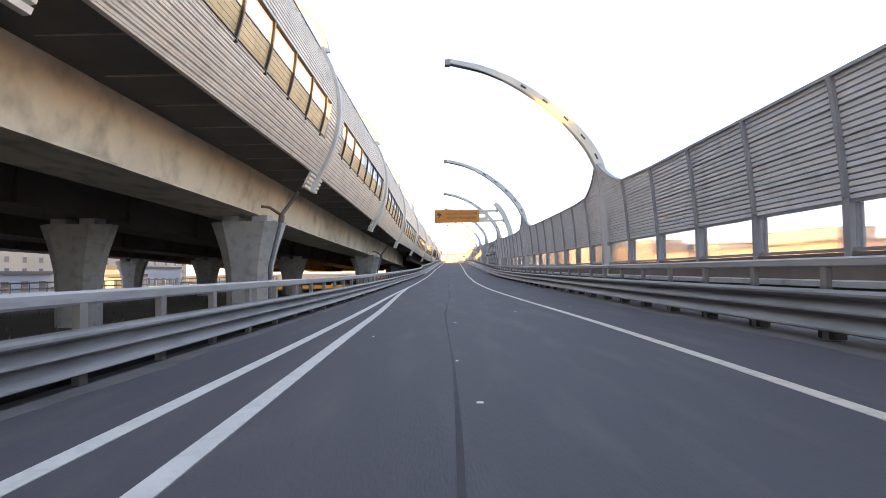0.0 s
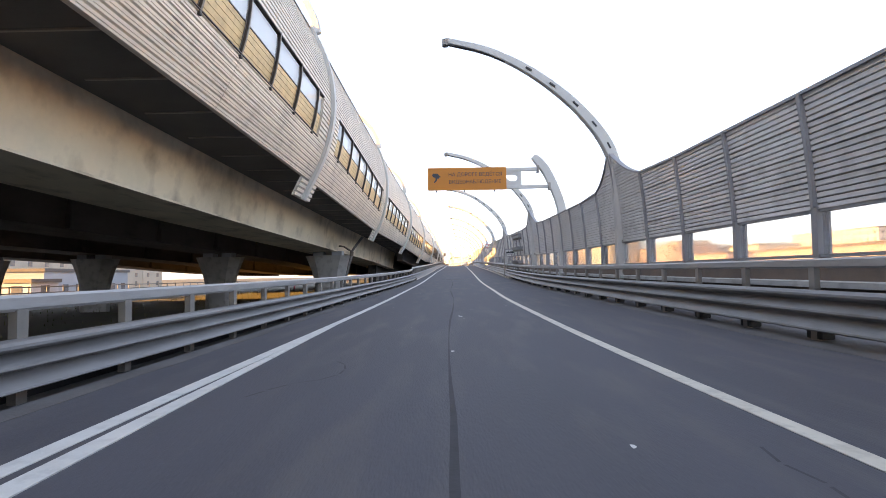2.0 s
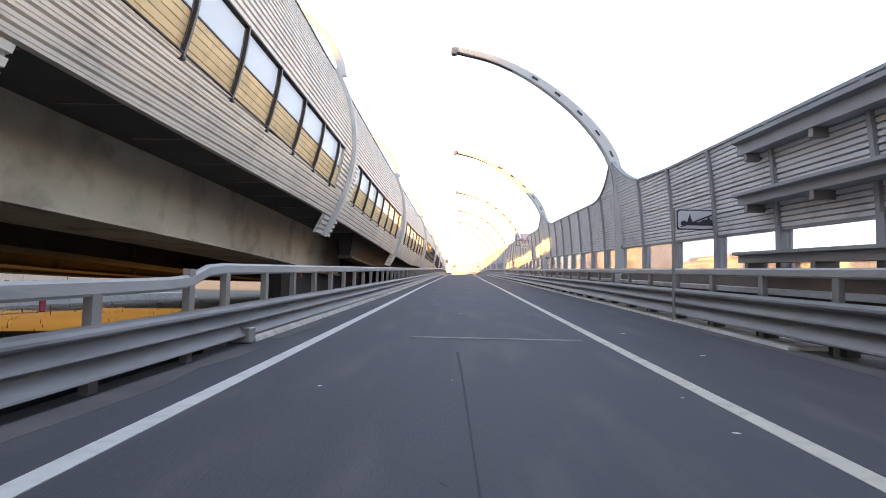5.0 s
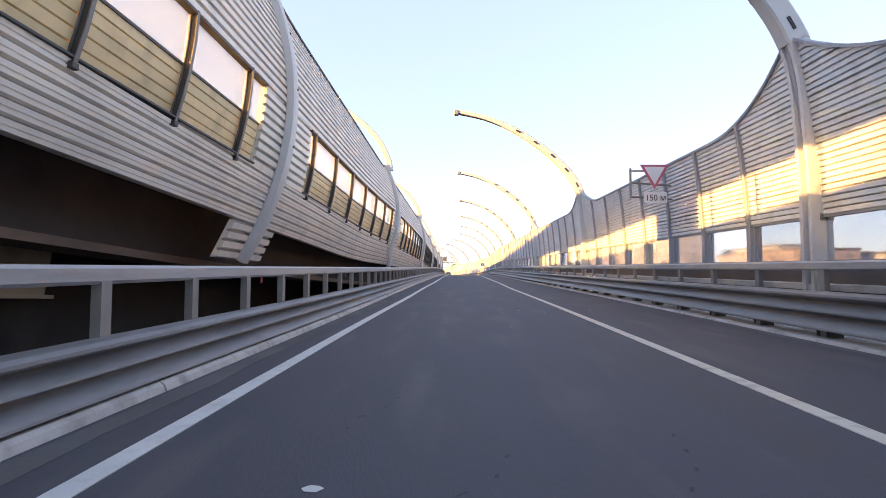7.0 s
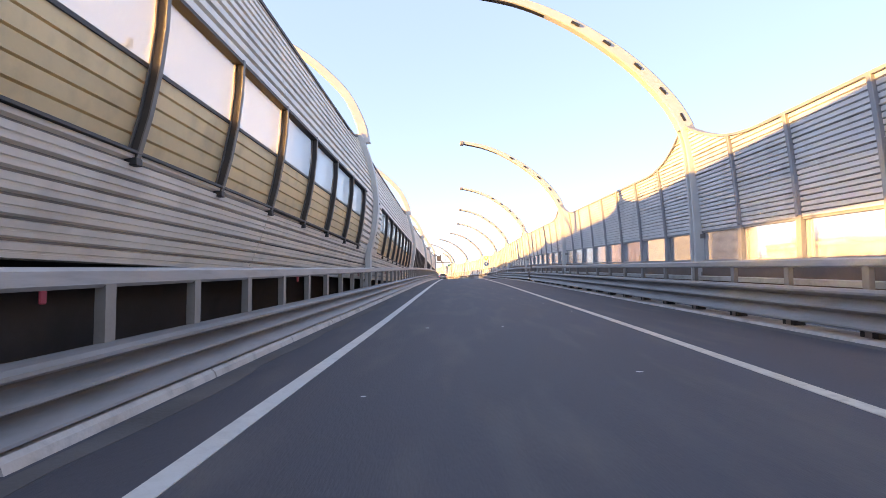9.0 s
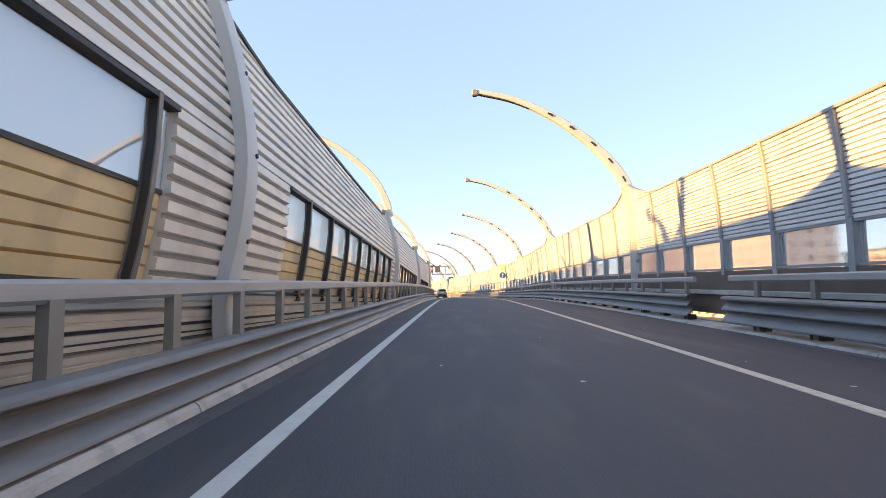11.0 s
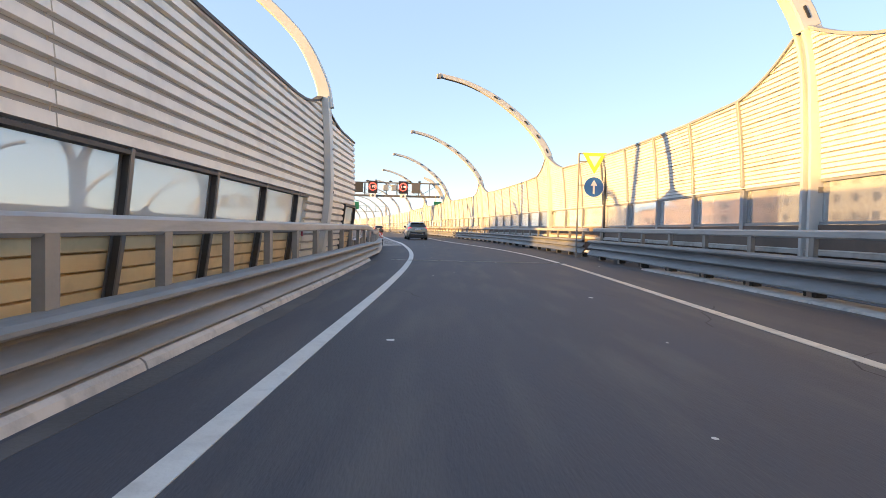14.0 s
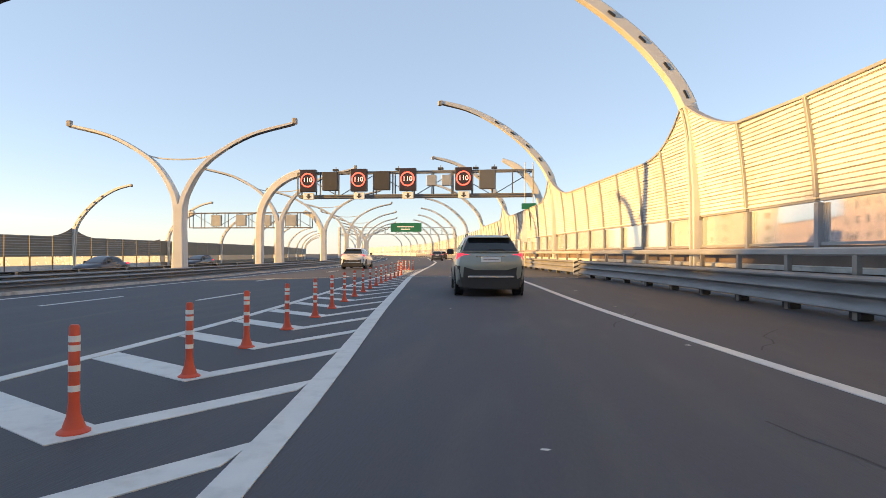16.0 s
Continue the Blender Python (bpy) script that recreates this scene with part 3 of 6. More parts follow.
kerb = empty("kerb", label="pale stained concrete kerb under the guardrail", category="kerb", kind="structure")
for y in np.arange(76.6, 238, 3.0):
    secs = []
    for yy in (y + 0.015, y + 2.985):
        x, z = left_guard(yy), road_z(yy)
        secs.append([(x - 0.3, yy, z - 0.02), (x + 0.16, yy, z - 0.02), (x + 0.13, yy, z + 0.06), (x + 0.09, yy, z + 0.09), (x - 0.3, yy, z + 0.09)])
    piece("kerbstone", Build().loft(secs).mesh("kerbstone", "kerb"), kerb)
piece("kerb_end", Build().box(-0.26, 0.16, -0.25, 0.0, 0.0, 0.24, 0.02).mesh("kerb_end", "zinc_post"), kerb, "", pose(left_guard(76.5), 76.55, road_z(76.5)))

right_kerb = empty("kerb", label="low pale concrete kerb along the foot of the guardrail", category="kerb", kind="structure")
for y in np.arange(77, 237, 4.0):
    secs = []
    for yy in (y + 0.012, y + 3.988):
        x, z = right_guard(yy), road_z(yy)
        secs.append([(x - 0.2, yy, z - 0.02), (x - 0.17, yy, z + 0.05), (x + 0.5, yy, z + 0.06), (x + 0.5, yy, z - 0.02)])
    piece("kerbstone", Build().loft(secs).mesh("kerbstone", "kerb"), right_kerb)

# ---- guardrails ----
WAVE = [(0.01, 0.0), (0.085, 0.0), (0.1, 0.012), (0.095, 0.035), (0.01, 0.165), (0.0, 0.195), (0.085, 0.23), (0.1, 0.245), (0.095, 0.27), (0.012, 0.37), (0.0, 0.4), (0.09, 0.435), (0.108, 0.455), (0.105, 0.485), (0.07, 0.515), (0.0, 0.525), (-0.09, 0.515)]


def wave_section(x, y, z, side, h):
    k = h / 0.52
    front = [(x + side * (dx * 1.4 - 0.04), y, z + dz * k) for dx, dz in WAVE]
    back = [(x + side * (dx * 1.4 - 0.052), y, z + (dz - 0.006) * k) for dx, dz in reversed(WAVE)]
    return front + back


def beam_length(y0, y1, line, side, low, high, surface=road_z, shift=0.0):
    secs = [wave_section(line(y) + shift, y, surface(y) + low, side, high - low) for y in steps(y0, y1, 2)]
    return Build().loft(secs, caps=False).mesh("beam", "zinc")


def rail_length(y0, y1, line, side, low, high, surface=road_z, back=0.16):
    secs = []
    for y in steps(y0, y1, 0.5 if 60 < y0 < 80 else 1.0):
        a = low(y) if callable(low) else low
        c = high(y) if callable(high) else high
        x, z = line(y) - side * back, surface(y)
        r = 0.03
        secs.append([(x - 0.05, y, z + a + r), (x - 0.05 + r, y, z + a), (x + 0.05 - r, y, z + a), (x + 0.05, y, z + a + r), (x + 0.05, y, z + c - r), (x + 0.05 - r, y, z + c), (x - 0.05 + r, y, z + c), (x - 0.05, y, z + c - r)])
    return Build().loft(secs).mesh("handrail", "zinc_rail")


def guardrail(name, line, side, y0, y1, low, high, r0, r1, gap, label, bolts=True, surface=road_z, group="", rail_end=None, posts=None):
    g = tagged(empty(name), label, "guardrail", group)
    y = y0
    while y < y1 - 0.5:
        e = min(y1, y + 8.0)
        piece("beam", beam_length(y, e - 0.012, line, side, low, high, surface), g, "galvanised three-wave steel beam")
        if r0 is not None:
            piece("handrail", rail_length(y, min(e, rail_end or e), line, side, r0, r1, surface), g, "galvanised steel tube rail")
        y = e
    def post_mesh(h):
        return Build().box(-0.046, 0.046, -0.075, 0.075, -0.8, h).box(-0.085, 0.085, -0.08, 0.08, low + 0.1, low + 0.16).mesh("post", "zinc_post")

    post = post_mesh((r0(0) if callable(r0) else r0) + 0.02 if r0 is not None else high)
    tall = post_mesh(r0(200) + 0.02) if callable(r0) else post
    block = Build().box(-0.04, 0.17, -0.2, 0.2, low - 0.16, low + 0.02, 0.012).mesh("spacer", "car_trim")
    bolt = Build().tube([(0.0, 0, low + 0.26), (0.03, 0, low + 0.26)], 0.022, 6).mesh("bolt", "dark")
    for y in np.arange(y0 + 0.6, y1, gap) if posts is None else posts:
        m = pose(line(y) - side * 0.16, y, surface(y))
        piece("post", tall if y > 75 else post, g, m=m)
        if not bolts:
            piece("spacer", block, g, "dark rubber spacer", m)
    if bolts:
        for y in np.arange(y0 + 1.2, y1, gap * 2):
            for dz in (0.0, 0.17):
                piece("bolt", bolt, g, m=pose(line(y) + side * 0.0, y, surface(y) + dz, 0, 0, 0 if side > 0 else 180))
    return g


def low_left(y):
    return float(np.interp(y, (0, 74.9, 75.6, 140, 195, 225, 239, 241.5, 244.2, 300), (0.84, 0.84, 1.02, 1.03, 1.09, 1.06, 1.04, 1.0, 0.89, 0.89)))


def nose_surface(y):
    """The road under the guardrail, which sinks a little at the nose."""
    return road_z(y) - float(np.interp(y, (240.8, 244.2), (0.0, 0.09)))


left_posts = [*np.arange(-43.4, 76, 1.85), *np.linspace(76.1, 111.47, 22), *np.linspace(113.15, 135.06, 14), *np.linspace(136.7, 179.52, 27), *np.linspace(181.1, 196.95, 10), *np.linspace(198.56, 211.47, 9), *np.linspace(213.1, 252.2, 25)]


guardrail("guardrail", left_guard, 1, -44, 252.9, 0.11, 0.58, low_left, lambda y: low_left(y) + 0.165, 1.85, "weathered galvanised guardrail with a tube rail above its wave beam", surface=nose_surface, rail_end=252.65, posts=left_posts)

def back_guard(y):
    return left_guard(y) - float(np.interp(y, (238, 246, 251.4), (0.95, 1.15, 1.2)))


nose_rail = guardrail("guardrail", back_guard, -1, 239.6, 251.6, 0.12, 0.64, None, None, 1.65, "galvanised guardrail that faces the motorway and curves round the nose", surface=nose_surface)
turn = []
for k in range(11):
    a = math.pi / 2 * k / 10
    y = 251.6 + 1.27 * math.sin(a)
    x = back_guard(251.6) + (left_guard(252.9) - back_guard(251.6)) * (1 - math.cos(a))
    turn.append(wave_section(x, y, nose_surface(y) + 0.12, -math.cos(a) if k < 9 else -0.15, 0.52))
piece("end_curve", Build().loft(turn, caps=False).mesh("end_curve", "zinc"), nose_rail, "curved galvanised end of the wave beam")
piece("end_plate", Build().box(-0.06, 0.11, -0.012, 0.012, 0.09, 0.575, 0.006).mesh("end_plate", "dark"), nose_rail, "dark plate that closes the beam end", pose(left_guard(252.91), 252.91, nose_surface(252.9)))
guardrail("guardrail", right_guard, -1, -44, 178.4, 0.18, 0.8, 1.14, 1.3, 2.1, "galvanised guardrail with a tube rail and dark spacers beside the barrier", bolts=False)
guardrail("guardrail", lambda y: right_guard(y) + 0.1, -1, 180.8, 243.2, 0.18, 0.8, 1.14, 1.3, 2.1, "galvanised guardrail with a tube rail and dark spacers beside the barrier", bolts=False)
guardrail("guardrail", lambda y: right_guard(y) + 0.3, -1, 244.6, 286.3, 0.18, 0.8, 1.14, 1.3, 2.1, "galvanised guardrail with a tube rail beside the noise barrier", bolts=False)
guardrail("guardrail", lambda y: right_guard(y) + 0.62, -1, 287.6, 330, 0.18, 0.8, 1.14, 1.3, 2.1, "galvanised guardrail with a tube rail, set back behind a rail end", bolts=False)
marker = empty("end_marker", pose(right_guard(286.4) + 0.22, 286.36, road_z(286.4)), label="black and white striped hazard plate on the guardrail end", category="marker")
piece("plate", Build().box(-0.2, 0.2, -0.03, 0.0, 0.12, 0.86, 0.01).mesh("plate", "paint"), marker)
for k in range(3):
    z = 0.2 + 0.22 * k
    piece("stripe", Build().loft([[(-0.19, -0.034, z), (0.19, -0.034, z + 0.14), (0.19, -0.034, z + 0.24), (-0.19, -0.034, z + 0.1)], [(-0.19, -0.03, z), (0.19, -0.03, z + 0.14), (0.19, -0.03, z + 0.24), (-0.19, -0.03, z + 0.1)]]).mesh("stripe", "dark"), marker, "black stripe")
guardrail("guardrail", lambda y: right_guard(y) + 0.3, -1, 330, 470, 0.18, 0.8, 1.14, 1.3, 6.3, "distant galvanised guardrail along the motorway", bolts=False)

# ---- noise barrier beside the slip road ----
LAMPS = [-22.0, 1.0, 24.0, 46.8, 68.3, 90.0, 108.5, 127.35, 146.6, 167.0, 188.0, 209.0, 231.0, 253.5, 276.0, 293.5, 313.5, 334.0]


def lamp_size(y):
    return float(np.interp(y, (47, 68, 100, 120, 188, 209, 231, 253, 276), (1.015, 1.0, 1.0, 0.94, 0.95, 0.97, 1.0, 1.02, 1.06)))


def pane_top(y):
    """Height of the glass strip: it grows where the barrier passes the nose."""
    return float(np.interp(y, (205, 250), (0.86, 0.98)))


def wall_top(y):
    base = road_z(y) + wall_foot(y) + 2.09 + pane_top(y) + float(np.interp(y, (205, 250), (0.0, 0.08)))
    d = min(abs(y - p) for p in LAMPS)
    joint = road_z(y) + 5.5 * lamp_size(y)
    return base + max(0.0, joint - base) * max(0.0, 1 - d / 3.8) ** 2.1


def wall_x(y, z):
    t = max(0.0, (z - road_z(y) - wall_foot(y)) / 3.0)
    return right_wall(y) - 0.22 * t * t


def corrugated(y0, y1, ny, xf, z0f, z1f, side, period=0.125, depth=0.036, thick=0.1, module=0, face=0.68, fine=False):
    """A corrugated panel; side is -1 where it faces -x and 1 where it faces x."""
    ys = steps(y0, y1, (y1 - y0) / ny)
    zlow, zhigh = min(z0f(y) for y in ys), max(z1f(y) for y in ys)
    n = max(2, round((zhigh - zlow) / period))
    rows, grooves = [], []
    for k in range(n):
        lip = [(k + 0.05, -0.4), (k + 0.24, -0.4)] if module and k % module == 0 else []
        steps_up = [(k + 0.3, 0.03), (k + 0.33, 0.34), (k + 0.41, 0.34), (k + 0.44, 0.05)] if fine else []
        rows += [(k + 0.0, 1.0), *(lip or [(k + 0.06, 0.0)]), (k + 0.28, 0.04), *steps_up, (k + face, 0.1), (k + face + 0.09, 1.0)]
        grooves.append(len(rows) - 1)
    rows.append((n, 1.0))
    secs = []
    for y in ys:
        base, top = z0f(y), z1f(y)
        front = []
        for r, inn in rows:
            z = min(top, base + r * period)
            front.append((xf(y, z) - side * depth * inn, y, z))
        last = (xf(y, top) - side * depth, y, top)
        front.append(last)
        secs.append(front + [(xf(y, top) - side * thick, y, top), (xf(y, base) - side * thick, y, base)])
    out = Build().loft(secs)
    size = len(secs[0])
    # the bottoms of the grooves take a darker grey
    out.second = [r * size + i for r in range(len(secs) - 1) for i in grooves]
    return out


barrier = empty("noise_barrier", label="tall grey corrugated noise barrier with a strip of glass below", category="noise barrier", kind="structure")
post_bm = Build().box(-0.06, 0.02, -0.085, 0.085, -0.12, 0.9).box(0.02, 0.16, -0.02, 0.02, -0.12, 0.9).box(0.16, 0.2, -0.085, 0.085, -0.12, 0.9)
low_post = post_bm.mesh("post", "barrier_post")
bays = []
for a, c in zip(LAMPS[:-1], LAMPS[1:]):
    bays += [a + (c - a) * k / 8 for k in range(8)]
bays.append(LAMPS[-1])
for y0, y1 in zip(bays[:-1], bays[1:]):
    near_lamp = min(abs((y0 + y1) / 2 - p) for p in LAMPS) < 4.0
    g0 = lambda y: road_z(y) + wall_foot(y)
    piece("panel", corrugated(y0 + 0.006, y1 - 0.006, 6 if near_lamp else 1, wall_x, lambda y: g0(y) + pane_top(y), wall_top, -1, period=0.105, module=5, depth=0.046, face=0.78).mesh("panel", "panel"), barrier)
    secs = [[(right_wall(y) + 0.03, y, g0(y) + 0.05), (right_wall(y) + 0.06, y, g0(y) + 0.05), (right_wall(y) + 0.06, y, g0(y) + pane_top(y) - 0.04), (right_wall(y) + 0.03, y, g0(y) + pane_top(y) - 0.04)] for y in (y0 + 0.1, y1 - 0.1)]
    milky = min(abs((y0 + y1) / 2 - p) for p in LAMPS) < 1.6
    pane = piece("glass_pane", Build().loft(secs).mesh("glass_pane", "smoked" if milky else "glass"), barrier, "grey tinted pane" if milky else "slightly dirty clear noise-barrier glass")
    pane.visible_shadow = False
    secs = []
    fr = Build()
    for lo, hi in ((0.0, 0.06), (pane_top(y0) - 0.05, pane_top(y0) + 0.01)):
        fr.loft([[(right_wall(y) - 0.02, y, g0(y) + lo), (right_wall(y) + 0.1, y, g0(y) + lo), (right_wall(y) + 0.1, y, g0(y) + hi), (right_wall(y) - 0.02, y, g0(y) + hi)] for y in (y0 + 0.08, y1 - 0.08)])
    piece("glass_frame", fr.mesh("glass_frame", "barrier_post"), barrier)
    secs = [[(right_wall(y) - 0.04, y, road_z(y) + 0.25), (right_wall(y) + 0.14, y, road_z(y) + 0.25), (right_wall(y) + 0.14, y, g0(y) - 0.01), (right_wall(y) - 0.04, y, g0(y) - 0.01)] for y in (y0, y1)]
    piece("plinth", Build().loft(secs).mesh("plinth", "plinth"), barrier)
    secs = [[(right_wall(y) - 0.16, y, road_z(y) + 0.8), (right_wall(y) - 0.041, y, road_z(y) + 0.8), (right_wall(y) - 0.041, y, road_z(y) + 0.92), (right_wall(y) - 0.16, y, road_z(y) + 0.9)] for y in (y0 + 0.004, y1 - 0.004)]
    piece("ledge", Build().loft(secs).mesh("ledge", "concrete"), barrier, "pale concrete ledge")
    piece("post", low_post, barrier, m=pose(right_wall(y0), y0, g0(y0)))
    top = wall_top(y0)
    z0 = g0(y0) + pane_top(y0) + 0.04
    pts = [(wall_x(y0, z0 + (top - z0) * k / 5) - 0.01, z0 + (top - z0) * k / 5) for k in range(6)]
    mm = Build().beam(pts, 0.12, 0.11).mesh("upper_post", "barrier_post")
    piece("upper_post", mm, barrier, m=pose(0, y0, 0))
    secs = [[(wall_x(y, wall_top(y)) - 0.05, y, wall_top(y) - 0.01), (wall_x(y, wall_top(y)) + 0.13, y, wall_top(y) - 0.01), (wall_x(y, wall_top(y)) + 0.13, y, wall_top(y) + 0.05), (wall_x(y, wall_top(y)) - 0.05, y, wall_top(y) + 0.05)] for y in steps(y0, y1, 0.45 if near_lamp else 3)]
    piece("top_rail", Build().loft(secs).mesh("top_rail", "barrier_post"), barrier)

# the barrier goes on along the bend, far off
far_panels, far_posts, far_glass = Build(), Build(), Build()
ys = steps(334.0, 655, 3.0)
for y0, y1 in zip(ys[:-1], ys[1:]):
    g = lambda y: road_z(y) + wall_foot(y)
    far_panels.add(*[(lambda bb: (bb.v, bb.f))(corrugated(y0 + 0.06, y1 - 0.06, 1, lambda y, z: right_wall(y), lambda y: g(y) + 0.98, lambda y: g(y) + 3.15, -1, period=0.26, depth=0.05))][0])
    far_panels.loft([[(right_wall(y) - 0.04, y, road_z(y)), (right_wall(y) + 0.14, y, road_z(y)), (right_wall(y) + 0.14, y, g(y)), (right_wall(y) - 0.04, y, g(y))] for y in (y0, y1)])
    far_posts.box(right_wall(y0) - 0.1, right_wall(y0) + 0.1, y0 - 0.09, y0 + 0.09, road_z(y0), g(y0) + 3.15)
    far_glass.loft([[(right_wall(y) + 0.03, y, g(y)), (right_wall(y) + 0.06, y, g(y)), (right_wall(y) + 0.06, y, g(y) + 0.96), (right_wall(y) + 0.03, y, g(y) + 0.96)] for y in (y0, y1)])
tagged(piece("far_panels", far_panels.mesh("far_panels", "panel"), barrier), kind="stuff")
tagged(piece("far_posts", far_posts.mesh("far_posts", "barrier_post"), barrier), kind="stuff")
ob = tagged(piece("far_glass", far_glass.mesh("far_glass", "glass"), barrier), kind="stuff")
ob.visible_shadow = False


# ---- street lamps that grow out of the barrier ----
ARM = spline([(0.0, 0.2), (0.0, 1.3), (-0.05, 3.4), (-0.3, 5.35), (-1.4, 6.95), (-3.1, 8.35), (-4.85, 9.25), (-6.55, 9.7)], 6)


def street_lamp(label, group):
    lamp = empty("street_lamp", label=label, category="street lamp", group=group)
    n = len(ARM)
    low = ARM[: n * 3 // 7 + 1]
    piece("mast", Build().beam(low, 0.38, 0.11, 0.13).beam(low, 0.38, 0.11, -0.13).mesh("mast", "lamp", True), lamp)
    # Darker steel paints shade into the recess between the mast flanges.
    piece("web", Build().beam(low, 0.2, 0.16).mesh("web", "barrier_post", True), lamp, "recessed web, darkened like shade between the flanges")
    rest = ARM[n * 3 // 7:]
    piece("arm", Build().beam(rest, [0.42 - 0.24 * k / len(rest) for k in range(len(rest))], [0.37 - 0.17 * k / len(rest) for k in range(len(rest))]).mesh("arm", "lamp", True), lamp)
    tip = ARM[-1]
    piece("lamp_head", Build().box(tip[0] - 0.12, tip[0] + 0.12, -0.14, 0.14, tip[1] - 0.22, tip[1] + 0.04, 0.03).mesh("lamp_head", "zinc_post"), lamp)
    low = ARM[-9:]
    piece("light_strip", Build().beam([(x, z - 0.12) for x, z in low], 0.07, 0.16).mesh("light_strip", "dark"), lamp, "dark luminaire strip under the arm")
    for k in range(n * 3 // 7 - 2, n - 10, 3):
        x, z = ARM[k]
        a, c = ARM[k - 1], ARM[k + 1]
        ang = math.degrees(math.atan2(c[1] - a[1], c[0] - a[0]))
        piece("slot", Build().box(-0.13, 0.13, -0.196, 0.196, -0.035, 0.035, 0.008).mesh("slot", "dark"), lamp, "", pose(x, 0, z, 0, -ang, 0))
    for k, z in enumerate((1.0, 2.1, 3.4, 4.5)):
        piece("tie", Build().box(-0.06, 0.2, -0.19, 0.19, z - 0.07, z + 0.07, 0.01).mesh("tie", "zinc_post"), lamp)
    return lamp


proto = street_lamp("grey steel street lamp that curves from the barrier over the road", "barrier street lamps")
first = True
for y in LAMPS + list(np.arange(354.5, 520, 20.5)):
    slope = (right_wall(y + 1) - right_wall(y - 1)) / 2
    m = pose(right_wall(y) - 0.02, y, road_z(y), 0, 0, -math.degrees(math.atan(slope))) @ Matrix.Diagonal((1 + max(0.0, lamp_size(y) - 0.96) * (y > 200), 1, lamp_size(y), 1))
    if first:
        proto.matrix_basis, first = m, False
    else:
        copy_thing(proto, m)


# ---- wear of the road: dust along the guardrails, flecks of paint, red reflectors ----
rw = random.Random(11)
for name, line, side, y0, y1 in (("shoulder_dust", left_guard, 1, -44, 76), ("shoulder_dust", left_guard, 1, 77, 239), ("shoulder_dust", right_guard, -1, -44, 239)):
    base = -0.1 if side < 0 else 0.2 if y0 > 70 else 0.12
    secs = []
    for y in steps(y0, y1, 0.9):
        a = line(y) + side * base
        c = line(y) + side * (0.42 + 0.16 * noise.noise((y * 0.35, side, 0)) + 0.1 * noise.noise((y * 1.3, 5, side)))
        lo, hi = min(a, c), max(a, c)
        z = road_z(y)
        secs.append([(lo, y, z + 0.004), (hi, y, z + 0.004), (hi, y, z - 0.01), (lo, y, z - 0.01)])
    tagged(piece(name, Build().loft(secs).mesh(name, "sand")), "pale sandy dust along the foot of the guardrail", "dust", kind="structure")
fl = Build()
for _ in range(170):
    y = rw.uniform(2, 300)
    x = rw.uniform(left_line(y) + 0.4, right_line(y) + 1.2)
    z = (road_z(y) if y < 239.3 else fall(x, y)) + 0.003
    w, h = rw.uniform(0.015, 0.07), rw.uniform(0.02, 0.08)
    pts = [(x + w * math.cos(k * math.tau / 6) * rw.uniform(0.5, 1.1), y + h * math.sin(k * math.tau / 6) * rw.uniform(0.5, 1.1), z) for k in range(6)]
    fl.add(pts, [tuple(range(6))])
tagged(piece("road_flecks", fl.mesh("road_flecks", "paint")), "small pale flecks of paint and grit on the asphalt", "flecks", kind="stuff")
cracks = Build()
for _ in range(26):
    y = rw.uniform(5, 300)
    x = rw.uniform(left_line(y) + 0.5, right_line(y) + 0.5)
    ang = rw.uniform(-0.5, 0.5)
    for k in range(7):
        nx, ny = x + math.sin(ang) * 0.35, y + math.cos(ang) * 0.35
        z = (road_z(y) if y < 239.0 else fall(x, y)) + 0.002
        w = 0.012
        cracks.add([(x - w, y, z), (x + w, y, z), (nx + w, ny, z), (nx - w, ny, z)], [(0, 1, 2, 3)])
        x, y, ang = nx, ny, ang + rw.uniform(-0.5, 0.5)
tagged(piece("road_cracks", cracks.mesh("road_cracks", "seam")), "fine dark cracks in the asphalt", "cracks", kind="stuff")
stud = Build().box(0.0, 0.022, -0.035, 0.035, -0.05, 0.05, 0.008).mesh("reflector", "stud_red")
for y in (*np.arange(-39.5, 76, 8.0), *np.linspace(80.0, 113.8, 6), *np.linspace(120.6, 134.3, 3), *np.linspace(140.9, 180.5, 7), 189.2, 197.9, 205.1, 212.4, 221.1, 229.8, 238.45, 245.75):
    tagged(piece("reflector", stud, m=pose(left_guard(y) - 0.16, y, nose_surface(y) + low_left(y) - 0.045)), "small red reflector hung under the tube rail", "reflector", "guardrail reflectors")


# ---- noise barrier of the raised motorway ----
RIBS = [-34.0, -12.5, 9.2, 30.9, 51.6, 74.4, 93.5, 111.5, 129.9, 150.5, 171.5, 192.2, 213.0, 234.72]


def lx(y, z):
    z0, z2 = left_bottom(y), left_top(y)
    t = max(-0.3, min(1.15, (z - z0) / (z2 - z0)))
    q, B, T = 0.47, bulge(y), top_lean(y)
    # the parabola through (0, 0), (q, B) and (1, T)
    c2 = (T - B / q) / (1 - q)
    c1 = B / q - c2 * q
    lean = 0.1 * max(0.0, min(1.0, (y - 115) / 15)) * max(0.0, left_window(y) - z)
    return left_wall(y) + c1 * t + c2 * t * t - lean


def left_crest(y):
    d = min(abs(y - p) for p in RIBS)
    return left_top(y) + 0.55 * max(0.0, 1 - d / 3.0) ** 2.2


raised = empty("viaduct_noise_barrier", label="pale corrugated noise barrier with tan panels and windows on the viaduct", category="noise barrier", kind="structure")


